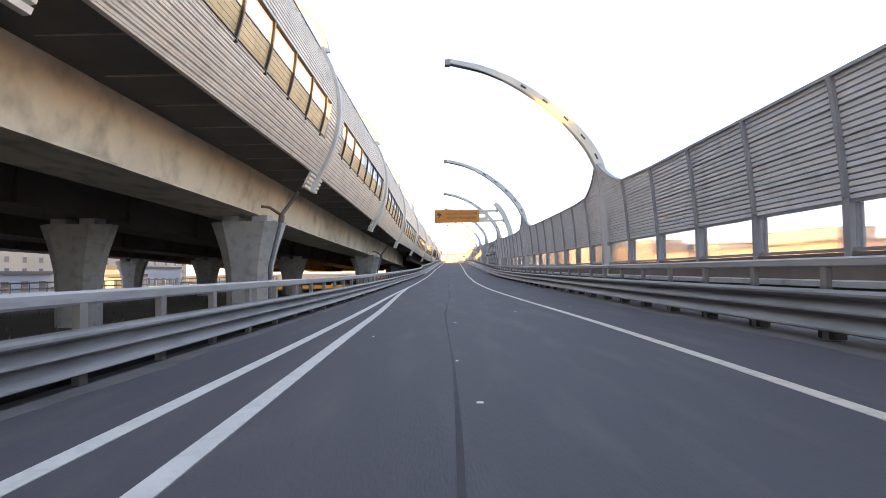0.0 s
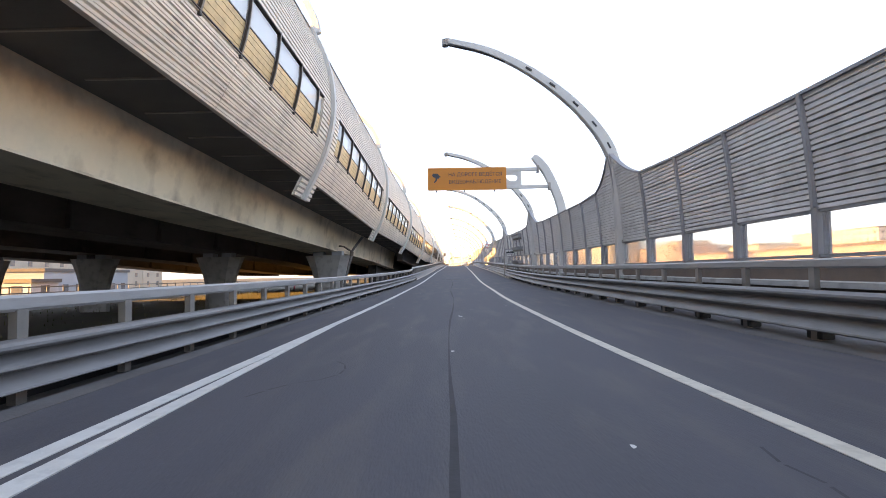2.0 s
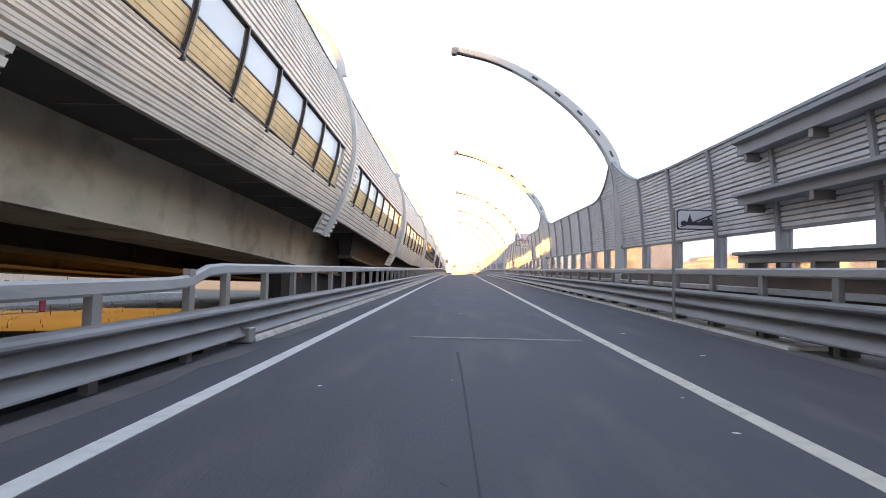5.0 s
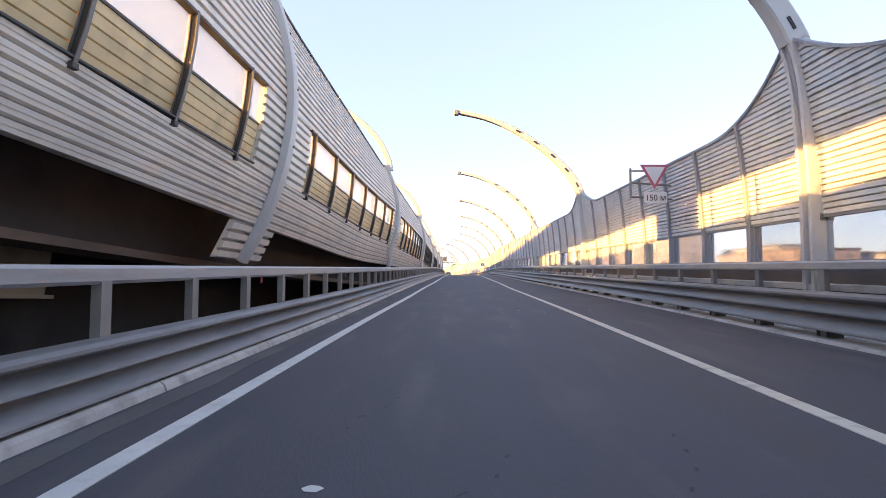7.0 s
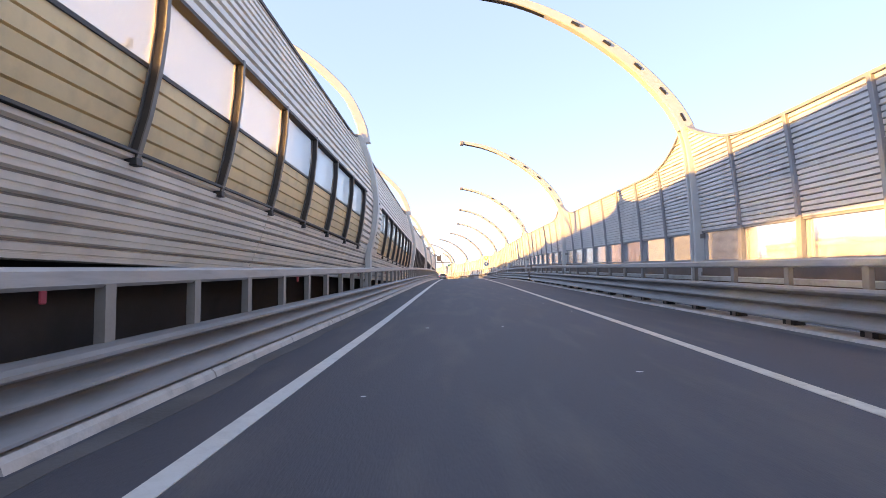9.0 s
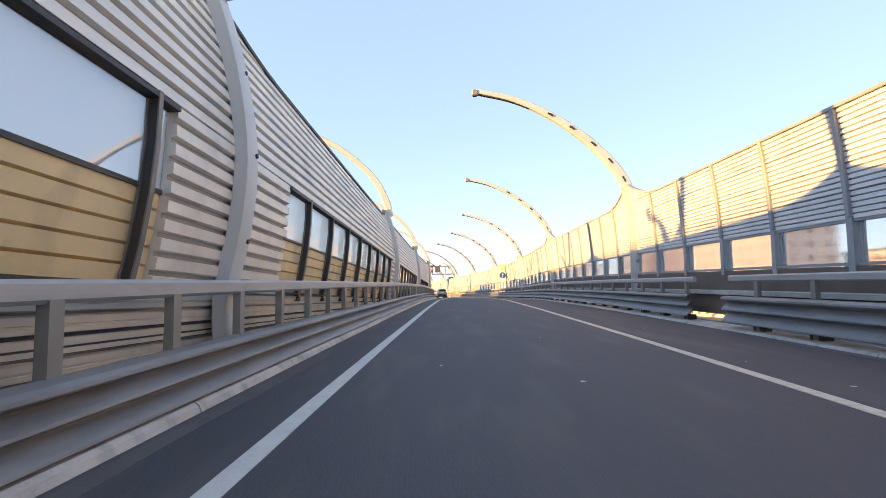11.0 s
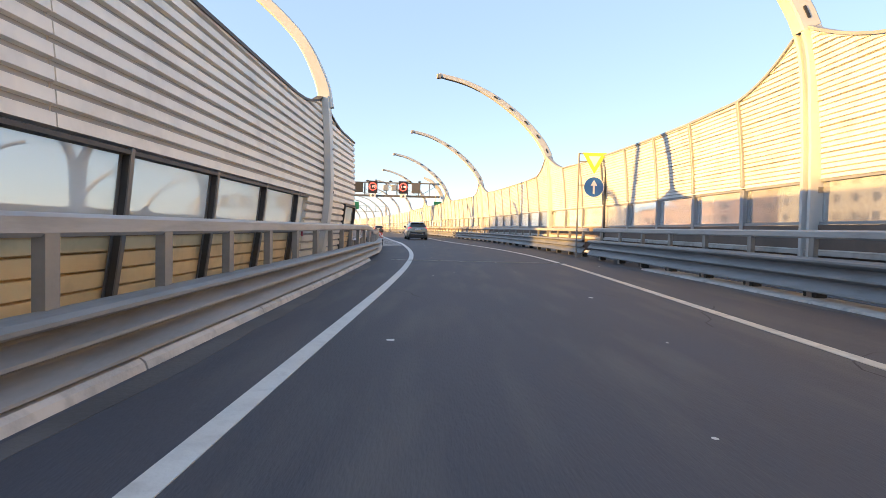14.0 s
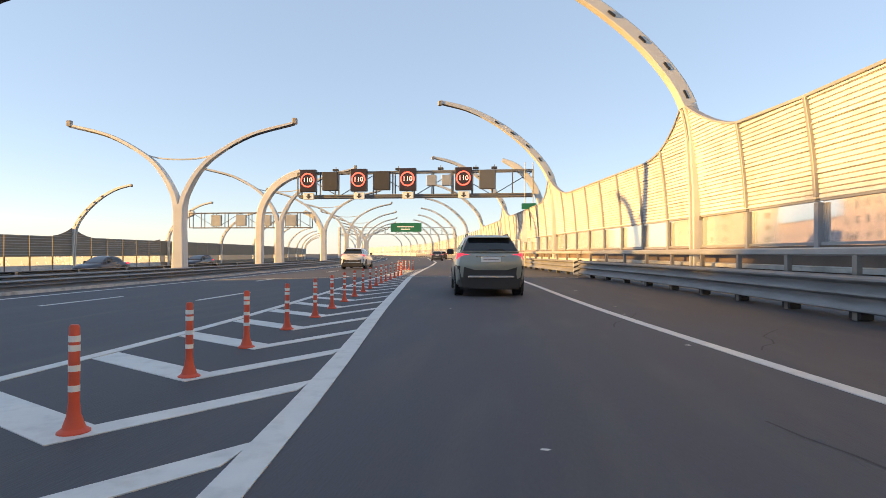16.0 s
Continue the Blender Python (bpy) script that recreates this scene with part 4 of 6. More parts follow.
def band(name, y0, y1, ny, z0f, z1f, mat="panel_left", period=0.19, depth=0.06, label="", face=0.66, fine=False):
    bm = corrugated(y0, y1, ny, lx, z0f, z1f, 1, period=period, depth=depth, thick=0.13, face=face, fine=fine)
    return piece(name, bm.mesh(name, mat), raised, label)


def window_bay(y0, y1):
    zg = lambda y: left_window(y) - 0.86
    for k in range(5):
        lo = lambda y, k=k: left_ledge(y) + (zg(y) - left_ledge(y)) * k / 5
        hi = lambda y, k=k: left_ledge(y) + (zg(y) - left_ledge(y)) * (k + 1) / 5
        secs = []
        for y in (y0, y1):
            a, c = lo(y), hi(y)
            secs.append([(lx(y, a) - 0.2, y, a), (lx(y, a) - 0.18, y, a), (lx(y, a) - 0.1, y, a + 0.02), (lx(y, c) - 0.1, y, c - 0.01), (lx(y, c) - 0.18, y, c - 0.003), (lx(y, c) - 0.2, y, c)])
        piece("tan_plank", Build().loft(secs).mesh("tan_plank", "tan"), raised)
    secs = [[(lx(y, zg(y)) - 0.13, y, zg(y)), (lx(y, zg(y)) - 0.1, y, zg(y)), (lx(y, left_window(y)) - 0.1, y, left_window(y)), (lx(y, left_window(y)) - 0.13, y, left_window(y))] for y in (y0, y1)]
    pane = piece("window_pane", Build().loft(secs).mesh("window_pane", "glass_left"), raised, "clear glass pane")
    pane.visible_shadow = False
    fr = Build()
    for level, h in ((left_window, 0.045), (left_ledge, 0.03)):
        fr.loft([[(lx(y, level(y)) - 0.12, y, level(y) - h), (lx(y, level(y)) + 0.03, y, level(y) - h), (lx(y, level(y)) + 0.03, y, level(y)), (lx(y, level(y)) - 0.12, y, level(y))] for y in (y0, y1)])
    fr.loft([[(lx(y, zg(y)) - 0.12, y, zg(y) - 0.02), (lx(y, zg(y)) - 0.08, y, zg(y) - 0.02), (lx(y, zg(y)) - 0.08, y, zg(y) + 0.025), (lx(y, zg(y)) - 0.12, y, zg(y) + 0.025)] for y in (y0, y1)])
    piece("window_frame", fr.mesh("window_frame", "brown"), raised)


def brown_post(y):
    z0, z1 = left_ledge(y) - 0.1, left_window(y) + 0.02
    pts = [(lx(y, z0 + (z1 - z0) * k / 4) - 0.02, z0 + (z1 - z0) * k / 4) for k in range(5)]
    mul = piece("mullion", Build().beam(pts, 0.09, 0.03).mesh("mullion", "brown"), raised, "", pose(0, y, 0))
    face = [(x + 0.05, z) for x, z in pts]
    foot = [(x - 0.06, z) for x, z in pts]
    piece("flange", Build().beam(face, 0.018, 0.075).beam(foot, 0.018, 0.075).mesh("flange", "mullion_face"), mul, "grey-brown steel flange")
    x, z = pts[0]
    piece("foot_bracket", Build().box(x - 0.1, x + 0.075, -0.06, 0.06, z - 0.05, z + 0.03, 0.008).mesh("foot_bracket", "brown"), mul)


spans = list(zip(RIBS[:-1], RIBS[1:])) + [(234.72, 239.4)]
for a, c in spans:
    last = c == 239.4
    n = 8
    w = (c - a) / n
    for k in range(n):
        y0, y1 = a + w * k + 0.01, a + w * (k + 1) - 0.01
        p0 = y0
        if a == 111.5 and k:
            y0, y1 = a + 2.3 + 2.42 * (k - 1), min(c - 0.01, a + 2.29 + 2.42 * k)
        close = k in (0, n - 1)
        if a > 129:
            break
        if k % 4 == 0:
            ye = a + w * (k + 4) - 0.01
            band("lower_panel", p0, ye, 6, left_bottom, lambda y: left_ledge(y) - 0.028, period=0.175, depth=0.075, face=0.78, fine=True)
            band("upper_panel", p0, ye, 14, lambda y: left_window(y) + 0.03, left_crest)
        if not close:
            window_bay(y0, y1)
            brown_post(y0)
        else:
            cut = (0.81 if k == 0 else 0.45) if a == 111.5 else 0.62
            s0, s1 = (y0, y0 + w * cut) if k == 0 else (y1 - w * cut, y1)
            band("end_panel", s0, s1, 1, lambda y: left_ledge(y) - 0.05, lambda y: left_window(y) + 0.03)
            r0, r1 = (s1 + 0.005, y1) if k == 0 else (y0, s0 - 0.005)
            window_bay(r0, r1)
            if k:
                brown_post(y0)
    if last:
        band("lower_panel", a + 0.01, c, 4, left_bottom, lambda y: left_ledge(y) - 0.028, period=0.175, depth=0.075, face=0.78, fine=True)
        band("upper_panel", a + 0.01, c, 6, lambda y: left_window(y) + 0.03, left_crest)
        band("end_panel", a + 0.01, 237.45, 2, lambda y: left_ledge(y) - 0.05, lambda y: left_window(y) + 0.03)
        window_bay(237.46, c)
        brown_post(237.55)
        brown_post(c - 0.02)
    elif a > 129:
        n = 10
        w = (c - a) / n
        for half in (0, 1):
            y0, ye = a + (c - a) / 2 * half + 0.01, a + (c - a) / 2 * (half + 1) - 0.01
            band("lower_panel", y0, ye, 6, left_bottom, lambda y: left_ledge(y) - 0.028, period=0.175, depth=0.075, face=0.78, fine=True)
            band("upper_panel", y0, ye, 14, lambda y: left_window(y) + 0.03, left_crest)
        first, end = (a + 2.2, c - (1.95 if a > 200 else 2.1)) if a > 190 else (a + 2.3, c - 1.7)
        band("end_panel", a + 0.01, first, 1, lambda y: left_ledge(y) - 0.05, lambda y: left_window(y) + 0.03)
        band("end_panel", end, c - 0.01, 1, lambda y: left_ledge(y) - 0.05, lambda y: left_window(y) + 0.03)
        posts = [y for y in (a + w * k - (0.45 if a > 160 else 0.0) for k in range(1, n + 1)) if first + 0.3 < y < end - 0.2]
        if a > 190:
            posts = [c - 2.9 - 2.28 * k for k in range(8) if c - 2.9 - 2.28 * k > first + 0.4][::-1]
        edges = [first, *posts, end]
        for y0, y1 in zip(edges[:-1], edges[1:]):
            window_bay(y0 + 0.005, y1 - 0.005)
        for y in posts:
            brown_post(y)
    # a cap along the crest
    secs = []
    for y in steps(a, c, 0.7):
        z = left_crest(y)
        x = lx(y, z)
        secs.append([(x - 0.14, y, z - 0.005), (x + 0.03, y, z - 0.005), (x + 0.03, y, z + 0.05), (x - 0.14, y, z + 0.05)])
    piece("crest_cap", Build().loft(secs).mesh("crest_cap", "brown"), raised)

for y in RIBS:
    z0, z1 = left_bottom(y), left_crest(y)
    rib = empty("rib_lamp", pose(left_wall(y), y, 0), label="grey steel rib of the viaduct barrier with a lamp arm above", category="street lamp", group="viaduct rib lamps")
    drop = 0.85 if y < 120 else 0.3
    pts = [(-0.5 * drop + 0.06, z0 - drop), (0.08, z0)] + [(lx(y, z0 + (z1 - z0) * t) - left_wall(y) + 0.08, z0 + (z1 - z0) * t) for t in (0.16, 0.33, 0.5, 0.67, 0.84, 1.0)]
    piece("rib", Build().beam(spline(pts, 3), 0.2, 0.38).mesh("rib", "lamp", True), rib)
    for q in (0.3, 0.52, 0.74):
        z = z0 + (z1 - z0) * q
        x = lx(y, z) - left_wall(y) + 0.17
        piece("bolt", Build().tube([(x, 0.08, z), (x + 0.03, 0.08, z)], 0.03, 8).mesh("bolt", "dark"), rib)
    t = top_lean(y)
    arm = spline([(t + 0.06, z1 - 0.3), (t - 0.12, z1 + 0.5), (t - 0.8, z1 + 1.7), (t - 2.4, z1 + 3.1), (t - 4.3, z1 + 4.0), (t - 6.1, z1 + 4.4)], 5)
    piece("arm", Build().beam(arm, [0.38 - 0.22 * k / len(arm) for k in range(len(arm))], 0.28).mesh("arm", "lamp", True), rib)
    piece("lamp_head", Build().box(arm[-1][0] - 0.12, arm[-1][0] + 0.12, -0.13, 0.13, arm[-1][1] - 0.2, arm[-1][1] + 0.03, 0.03).mesh("lamp_head", "zinc_post"), rib)
    if y < 120:
        apron = corrugated(-1.35, 1.35, 1, lambda yy, z: (z - z0) * 0.5, lambda yy: z0 - 0.8, lambda yy: z0, 1, period=0.2, depth=0.09, thick=0.15)
        piece("apron", apron.mesh("apron", "panel_left"), rib, "drooping corrugated apron below the rib")


# ---- far barrier across the motorway, with its lamps, and the median ----
def far_x(y):
    return median(y) - 22.9


def far_z(y):
    return fall(median(y), y) - 0.95


across = empty("far_noise_barrier", label="dark tan noise barrier across the motorway with a pale glass strip", category="noise barrier", kind="structure")
for y0 in np.arange(150, 330, 3.0):
    y1 = y0 + 3.0
    d = [min(abs(y - p) for p in np.arange(150, 520, 20.0)) for y in (y0, y1)]
    bm = corrugated(y0 + 0.05, y1 - 0.05, 4, lambda y, z: far_x(y), lambda y: far_z(y) + 2.05, lambda y: far_z(y) + 4.05 + 1.0 * max(0, 1 - min(abs(y - p) for p in np.arange(152, 520, 20.0)) / 4.0) ** 2.2, 1, period=0.25, depth=0.018)
    piece("panel", bm.mesh("panel", "far_barrier"), across)
    secs = [[(far_x(y) - 0.03, y, far_z(y) + 1.2), (far_x(y), y, far_z(y) + 1.2), (far_x(y), y, far_z(y) + 2.04), (far_x(y) - 0.03, y, far_z(y) + 2.04)] for y in (y0 + 0.1, y1 - 0.1)]
    pane = piece("glass_pane", Build().loft(secs).mesh("glass_pane", "milky"), across, "milky pane with daylight behind it")
    pane.visible_shadow = False
    piece("post", Build().box(far_x(y0) - 0.1, far_x(y0) + 0.06, y0 - 0.07, y0 + 0.07, far_z(y0), far_z(y0) + 2.06).mesh("post", "brown"), across)
    piece("plinth", Build().loft([[(far_x(y) - 0.1, y, far_z(y) - 0.2), (far_x(y) + 0.05, y, far_z(y) - 0.2), (far_x(y) + 0.05, y, far_z(y) + 1.19), (far_x(y) - 0.1, y, far_z(y) + 1.19)] for y in (y0, y1)]).mesh("plinth", "concrete"), across)
rest = Build()
for y0 in np.arange(330, 560, 4.0):
    for lo, hi in ((-0.2, 1.2), (2.05, 4.05)):
        rest.loft([[(far_x(y) - 0.1, y, far_z(y) + lo), (far_x(y), y, far_z(y) + lo), (far_x(y), y, far_z(y) + hi), (far_x(y) - 0.1, y, far_z(y) + hi)] for y in (y0, y0 + 3.95)])
tagged(piece("far_panels", rest.mesh("far_panels", "far_barrier"), across), kind="stuff")
for y in np.arange(152, 520, 20.0):
    copy_thing(proto, pose(far_x(y), y, far_z(y) - 0.4, 0, 0, 180))

ARM_Y = spline([(0.12, 4.2), (0.4, 5.3), (1.25, 6.75), (2.4, 7.8), (4.6, 9.0), (7.4, 9.75)], 5)


def median_lamp():
    lamp = empty("median_lamp", label="pale forked steel street lamp on the motorway median", category="street lamp", group="median lamps")
    piece("mast", Build().beam([(0, 0), (0, 1.6), (0, 3.2), (0, 4.6)], [0.84, 0.74, 0.64, 0.7], 0.7).mesh("mast", "lamp"), lamp)
    for s in (1, -1):
        pts = [(s * x, z) for x, z in ARM_Y]
        piece("arm", Build().beam(pts, [0.4 - 0.27 * k / len(pts) for k in range(len(pts))], [0.7 - 0.5 * k / len(pts) for k in range(len(pts))]).mesh("arm", "lamp", True), lamp)
        piece("lamp_head", Build().box(pts[-1][0] - 0.14, pts[-1][0] + 0.14, -0.15, 0.15, pts[-1][1] - 0.1, pts[-1][1] + 0.28, 0.03).mesh("lamp_head", "zinc_post"), lamp)
        piece("light_strip", Build().beam([(x, z - 0.13) for x, z in pts[-9:]], 0.07, 0.16).mesh("light_strip", "dark"), lamp)
    tie = spline([(-2.4, 7.8), (-1.3, 7.55), (0, 7.47), (1.3, 7.55), (2.4, 7.8)], 4)
    piece("tie", Build().beam(tie, 0.09, 0.12).mesh("tie", "lamp", True), lamp)
    return lamp


yl = median_lamp()
start = True
for y in [154.6, 174.2, 193.8, 213.5, 233.2, 253.0, 272.5] + [291.6 + 19.3 * k for k in range(12)]:
    slope = (median(y + 1) - median(y - 1)) / 2
    m = pose(median(y), y, fall(median(y), y), 0, 0, -math.degrees(math.atan(slope)))
    if start:
        yl.matrix_basis, start = m, False
    else:
        copy_thing(yl, m)
joint = Build()
for dy in (-0.07, 0.07):
    joint.loft([[(x, 285.3 + dy - 0.05, fall(x, 285.3) - 0.03), (x, 285.3 + dy + 0.05, fall(x, 285.3) - 0.03), (x, 285.3 + dy + 0.05, fall(x, 285.3) + 0.016), (x, 285.3 + dy - 0.05, fall(x, 285.3) + 0.016)] for x in np.linspace(-16, 2.0, 10)])
tagged(piece("expansion_joint", joint.mesh("expansion_joint", "zinc")), "steel expansion joint across the motorway", "joint", kind="structure")
med = lambda y: fall(median(y), y)
strip("median_kerb", "kerb", 240, 420, 4, lambda y: [(median(y) + 3.1, y, med(y) + 0.2), (median(y) + 3.7, y, med(y) + 0.2), (median(y) + 3.74, y, med(y) - 0.05), (median(y) + 3.1, y, med(y) - 0.05)],
      label="pale concrete kerb along the motorway median", category="kerb", kind="structure")
guardrail("median_guardrail", lambda y: median(y) + 1.9, 1, 150, 420, 0.2, 0.66, None, None, 4.0, "galvanised guardrail along the motorway median", surface=med, group="median guardrails")
guardrail("median_guardrail", lambda y: median(y) + 3.4, 1, 240, 420, 0.2, 0.56, None, None, 4.0, "low galvanised guardrail beside the fast lane", surface=med, group="median guardrails")
guardrail("median_guardrail", lambda y: median(y) - 1.9, -1, 240, 420, 0.2, 0.66, None, None, 4.0, "galvanised guardrail along the motorway median", surface=med, group="median guardrails")

# ---- motorway markings and the hatched nose ----
outer_line = along((239, -5.6), (255, -5.55), (262, -5.58), (265, -5.62), (269, -5.95), (280, -7.2), (292, -8.2), (300, -9.0), soft=2)
ribbon("edge_line", "paint", 239.4, 300, 2, outer_line, 0.16, fall, 0.008, label="solid white line of the motorway")
for off in (12.2, 8.75):
    for y in np.arange(246.1 if off > 10 else 244.9, 420, 12.6):
        ribbon("lane_dash", "paint", y, y + 3.1, 1.6, lambda yy: median(yy) + off, 0.13, fall, 0.008, label="white lane dash")
ribbon("edge_line", "paint", 239.4, 480, 4, lambda y: median(y) + 5.3, 0.15, fall, 0.008, label="solid white line along the median")
for k in range(26):
    y = 253.55 + 1.72 * k
    c0 = lambda yy: outer_line(yy) * 0.42 + left_line(yy) * 0.58
    yo, yg = y + 0.9, y + 1.55
    if left_line(yg) - outer_line(yo) < 0.9:
        break
    w = 0.42
    pts = [(outer_line(yo) + 0.1, yo), (c0(y), y), (left_line(yg) - 0.15, yg)]
    secs = [[(x, yy, fall(x, yy) + 0.007), (x, yy + w, fall(x, yy) + 0.007), (x, yy + w, fall(x, yy) - 0.01), (x, yy, fall(x, yy) - 0.01)] for x, yy in pts]
    tagged(piece("chevron", Build().loft(secs).mesh("chevron", "paint")), "white painted chevron of the hatched nose", "marking", "hatched chevrons", "structure")


def bollard():
    bo = empty("bollard", label="orange plastic bollard with white reflective bands", category="bollard", group="nose bollards")
    prof = [(0.1, 0.0), (0.1, 0.015), (0.07, 0.035), (0.042, 0.12), (0.034, 0.2), (0.033, 0.68), (0.024, 0.7)]
    secs = [[(r * math.cos(k * math.tau / 14), r * math.sin(k * math.tau / 14), z) for k in range(14)] for r, z in prof]
    piece("tube", Build().loft(secs).mesh("tube", "bollard", True), bo)
    for z in (0.27, 0.4, 0.53, 0.59):
        secs = [[(0.0355 * math.cos(k * math.tau / 14), 0.0355 * math.sin(k * math.tau / 14), zz) for k in range(14)] for zz in (z, z + 0.04)]
        piece("band", Build().loft(secs).mesh("band", "reflector", True), bo, "white reflective band")
    return bo


bproto = bollard()
start = True
for y in [253.3] + [254.04 + 1.662 * k for k in range(21)]:
    x = float(np.interp(y, (252, 254, 255.9, 258.7, 262.2, 264.2, 267.4, 271.9, 280, 290, 300), (-3.6, -3.05, -3.27, -3.5, -3.92, -4.22, -4.52, -5.16, -6.2, -7.25, -8.3)))
    m = pose(x, y, fall(x, y))
    if start:
        bproto.matrix_basis, start = m, False
    else:
        copy_thing(bproto, m)
for k in range(5):
    x, y = -8.0 - 0.35 * k, 296.5 + 0.5 * k
    copy_thing(bproto, pose(x, y, fall(x, y)))


# ---- sign gantry over the slip road ----
def sheet(name, mat, x0, x1, z0, z1, parent, y=0.0, thick=0.05, label="", r=0.06):
    pts = []
    for cx, cz, a0 in ((x1 - r, z1 - r, 0), (x0 + r, z1 - r, 90), (x0 + r, z0 + r, 180), (x1 - r, z0 + r, 270)):
        for k in range(5):
            a = radians(a0 + k * 22.5)
            pts.append((cx + r * math.cos(a), cz + r * math.sin(a)))
    return piece(name, Build().loft([[(x, y, z) for x, z in pts], [(x, y + thick, z) for x, z in pts]]).mesh(name, mat), parent, label)


def flat(name, mat, outline, y, parent, thick=0.012, label=""):
    return piece(name, Build().loft([[(x, y, z) for x, z in outline], [(x, y + thick, z) for x, z in outline]]).mesh(name, mat), parent, label)


def words_of(me):
    """Splits a line of letters into one mesh a word, at the gaps between the words."""
    owner = list(range(len(me.vertices)))

    def root(i):
        while owner[i] != i:
            owner[i] = owner[owner[i]]
            i = owner[i]
        return i

    for e in me.edges:
        owner[root(e.vertices[0])] = root(e.vertices[1])
    spans = {}
    for v in me.vertices:
        r = root(v.index)
        lo, hi = spans.get(r, (v.co.x, v.co.x))
        spans[r] = (min(lo, v.co.x), max(hi, v.co.x))
    order = sorted(spans, key=lambda r: spans[r][0])
    group, end, number = {}, None, 0
    for r in order:
        if end is not None and spans[r][0] - end > 0.1:
            number += 1
        group[r] = number
        end = spans[r][1] if end is None else max(end, spans[r][1])
    out = []
    for n in range(number + 1):
        keep = [i for i in range(len(me.vertices)) if group[root(i)] == n]
        place = {i: k for k, i in enumerate(keep)}
        w = bpy.data.meshes.new("lettering")
        w.from_pydata([tuple(me.vertices[i].co) for i in keep], [], [tuple(place[i] for i in p.vertices) for p in me.polygons if p.vertices[0] in place])
        w.materials.append(me.materials[0])
        out.append(w)
    return out


def fitted(text, width, mat, parent, x, y, z):
    me = letters(text, 0.4, mat)
    xs = [v.co.x for v in me.vertices]
    k = width / (max(xs) - min(xs))
    parts = words_of(me)
    names = text.split(" ") if len(parts) == len(text.split(" ")) else [text] * len(parts)
    for word, w in zip(names, parts):
        piece("lettering", w, parent, word + " in " + ("dark letters" if mat == "sign_dark" else "pale letters"), pose(x, y, z) @ Matrix.Diagonal((k, 1, k * 1.05, 1)))


g = empty("sign_gantry", pose(0, 57.7, road_z(57.7)), label="grey cantilever gantry with an orange video surveillance sign", category="sign gantry")
rz = road_z(57.7)
arch = spline([(6.42, 0.2), (6.42, 2.0), (6.44, 3.8), (6.28, 5.0), (5.68, 6.5), (5.2, 7.2), (4.85, 7.55)], 4)
piece("mast", Build().beam(arch, [0.48] * (len(arch) - 6) + [0.48, 0.47, 0.45, 0.42, 0.38, 0.3], 0.34).mesh("mast", "lamp"), g)
piece("upper_arm", Build().box(3.2, 5.15, -0.09, 0.09, 6.72, 6.92, 0.02).mesh("upper_arm", "lamp"), g)
piece("lower_arm", Build().box(3.2, 5.75, -0.09, 0.09, 5.72, 5.92, 0.02).mesh("lower_arm", "lamp"), g)
brace = Build().box(3.95, 4.15, -0.07, 0.07, 5.9, 6.74)
piece("brace", brace.mesh("brace", "lamp"), g)
hole = [(3.75 + 0.17 * math.cos(a), 6.33 + 0.17 * math.sin(a)) for a in np.linspace(-math.pi / 2, math.pi / 2, 9)]
outer = [(3.97, 5.91), (3.97, 6.1), (3.97, 6.2), (3.97, 6.28), (3.97, 6.33), (3.97, 6.4), (3.97, 6.5), (3.97, 6.6), (3.97, 6.73)]
secs = [[(hx_, -0.05, hz_), (ox_, -0.05, oz_), (ox_, 0.05, oz_), (hx_, 0.05, hz_)] for (hx_, hz_), (ox_, oz_) in zip([(3.3, 6.16), *hole, (3.3, 6.5)], [(3.3, 5.91), *outer, (3.3, 6.73)])]
piece("gusset", Build().loft(secs).mesh("gusset", "lamp"), g, "steel plate with an oval hole")
for x, z in ((5.1, 6.82), (5.72, 5.82)):
    piece("flange", Build().box(x - 0.06, x + 0.06, -0.2, 0.2, z - 0.2, z + 0.2, 0.01).mesh("flange", "zinc_post"), g)
board = sheet("sign_board", "orange", -1.18, 3.28, 6.06 - rz - 0.02, 7.32 - rz, g, y=-0.2, label="orange sign board with dark writing")
for x in (-0.7, 0.9, 2.6):
    piece("hanger", Build().box(x - 0.03, x + 0.03, -0.18, -0.1, 5.55, 6.0).mesh("hanger", "dark"), board)
fitted("НА ДОРОГЕ ВЕДЁТСЯ", 3.02, "sign_dark", board, 1.52, -0.212, 6.92 - rz)
fitted("ВИДЕОНАБЛЮДЕНИЕ", 2.95, "sign_dark", board, 1.5, -0.212, 6.5 - rz)
cx, cz = -0.72, 6.72 - rz
flat("camera_symbol", "sign_dark", [(cx - 0.22, cz + 0.2), (cx - 0.16, cz + 0.28), (cx + 0.1, cz + 0.28), (cx + 0.28, cz + 0.08), (cx + 0.2, cz + 0.06), (cx + 0.14, cz - 0.04), (cx + 0.08, cz + 0.0), (cx + 0.06, cz - 0.12), (cx - 0.05, cz - 0.25), (cx - 0.12, cz - 0.22), (cx - 0.02, cz - 0.08), (cx - 0.02, cz + 0.04), (cx - 0.16, cz + 0.08)], -0.212, board, label="dark camera symbol")

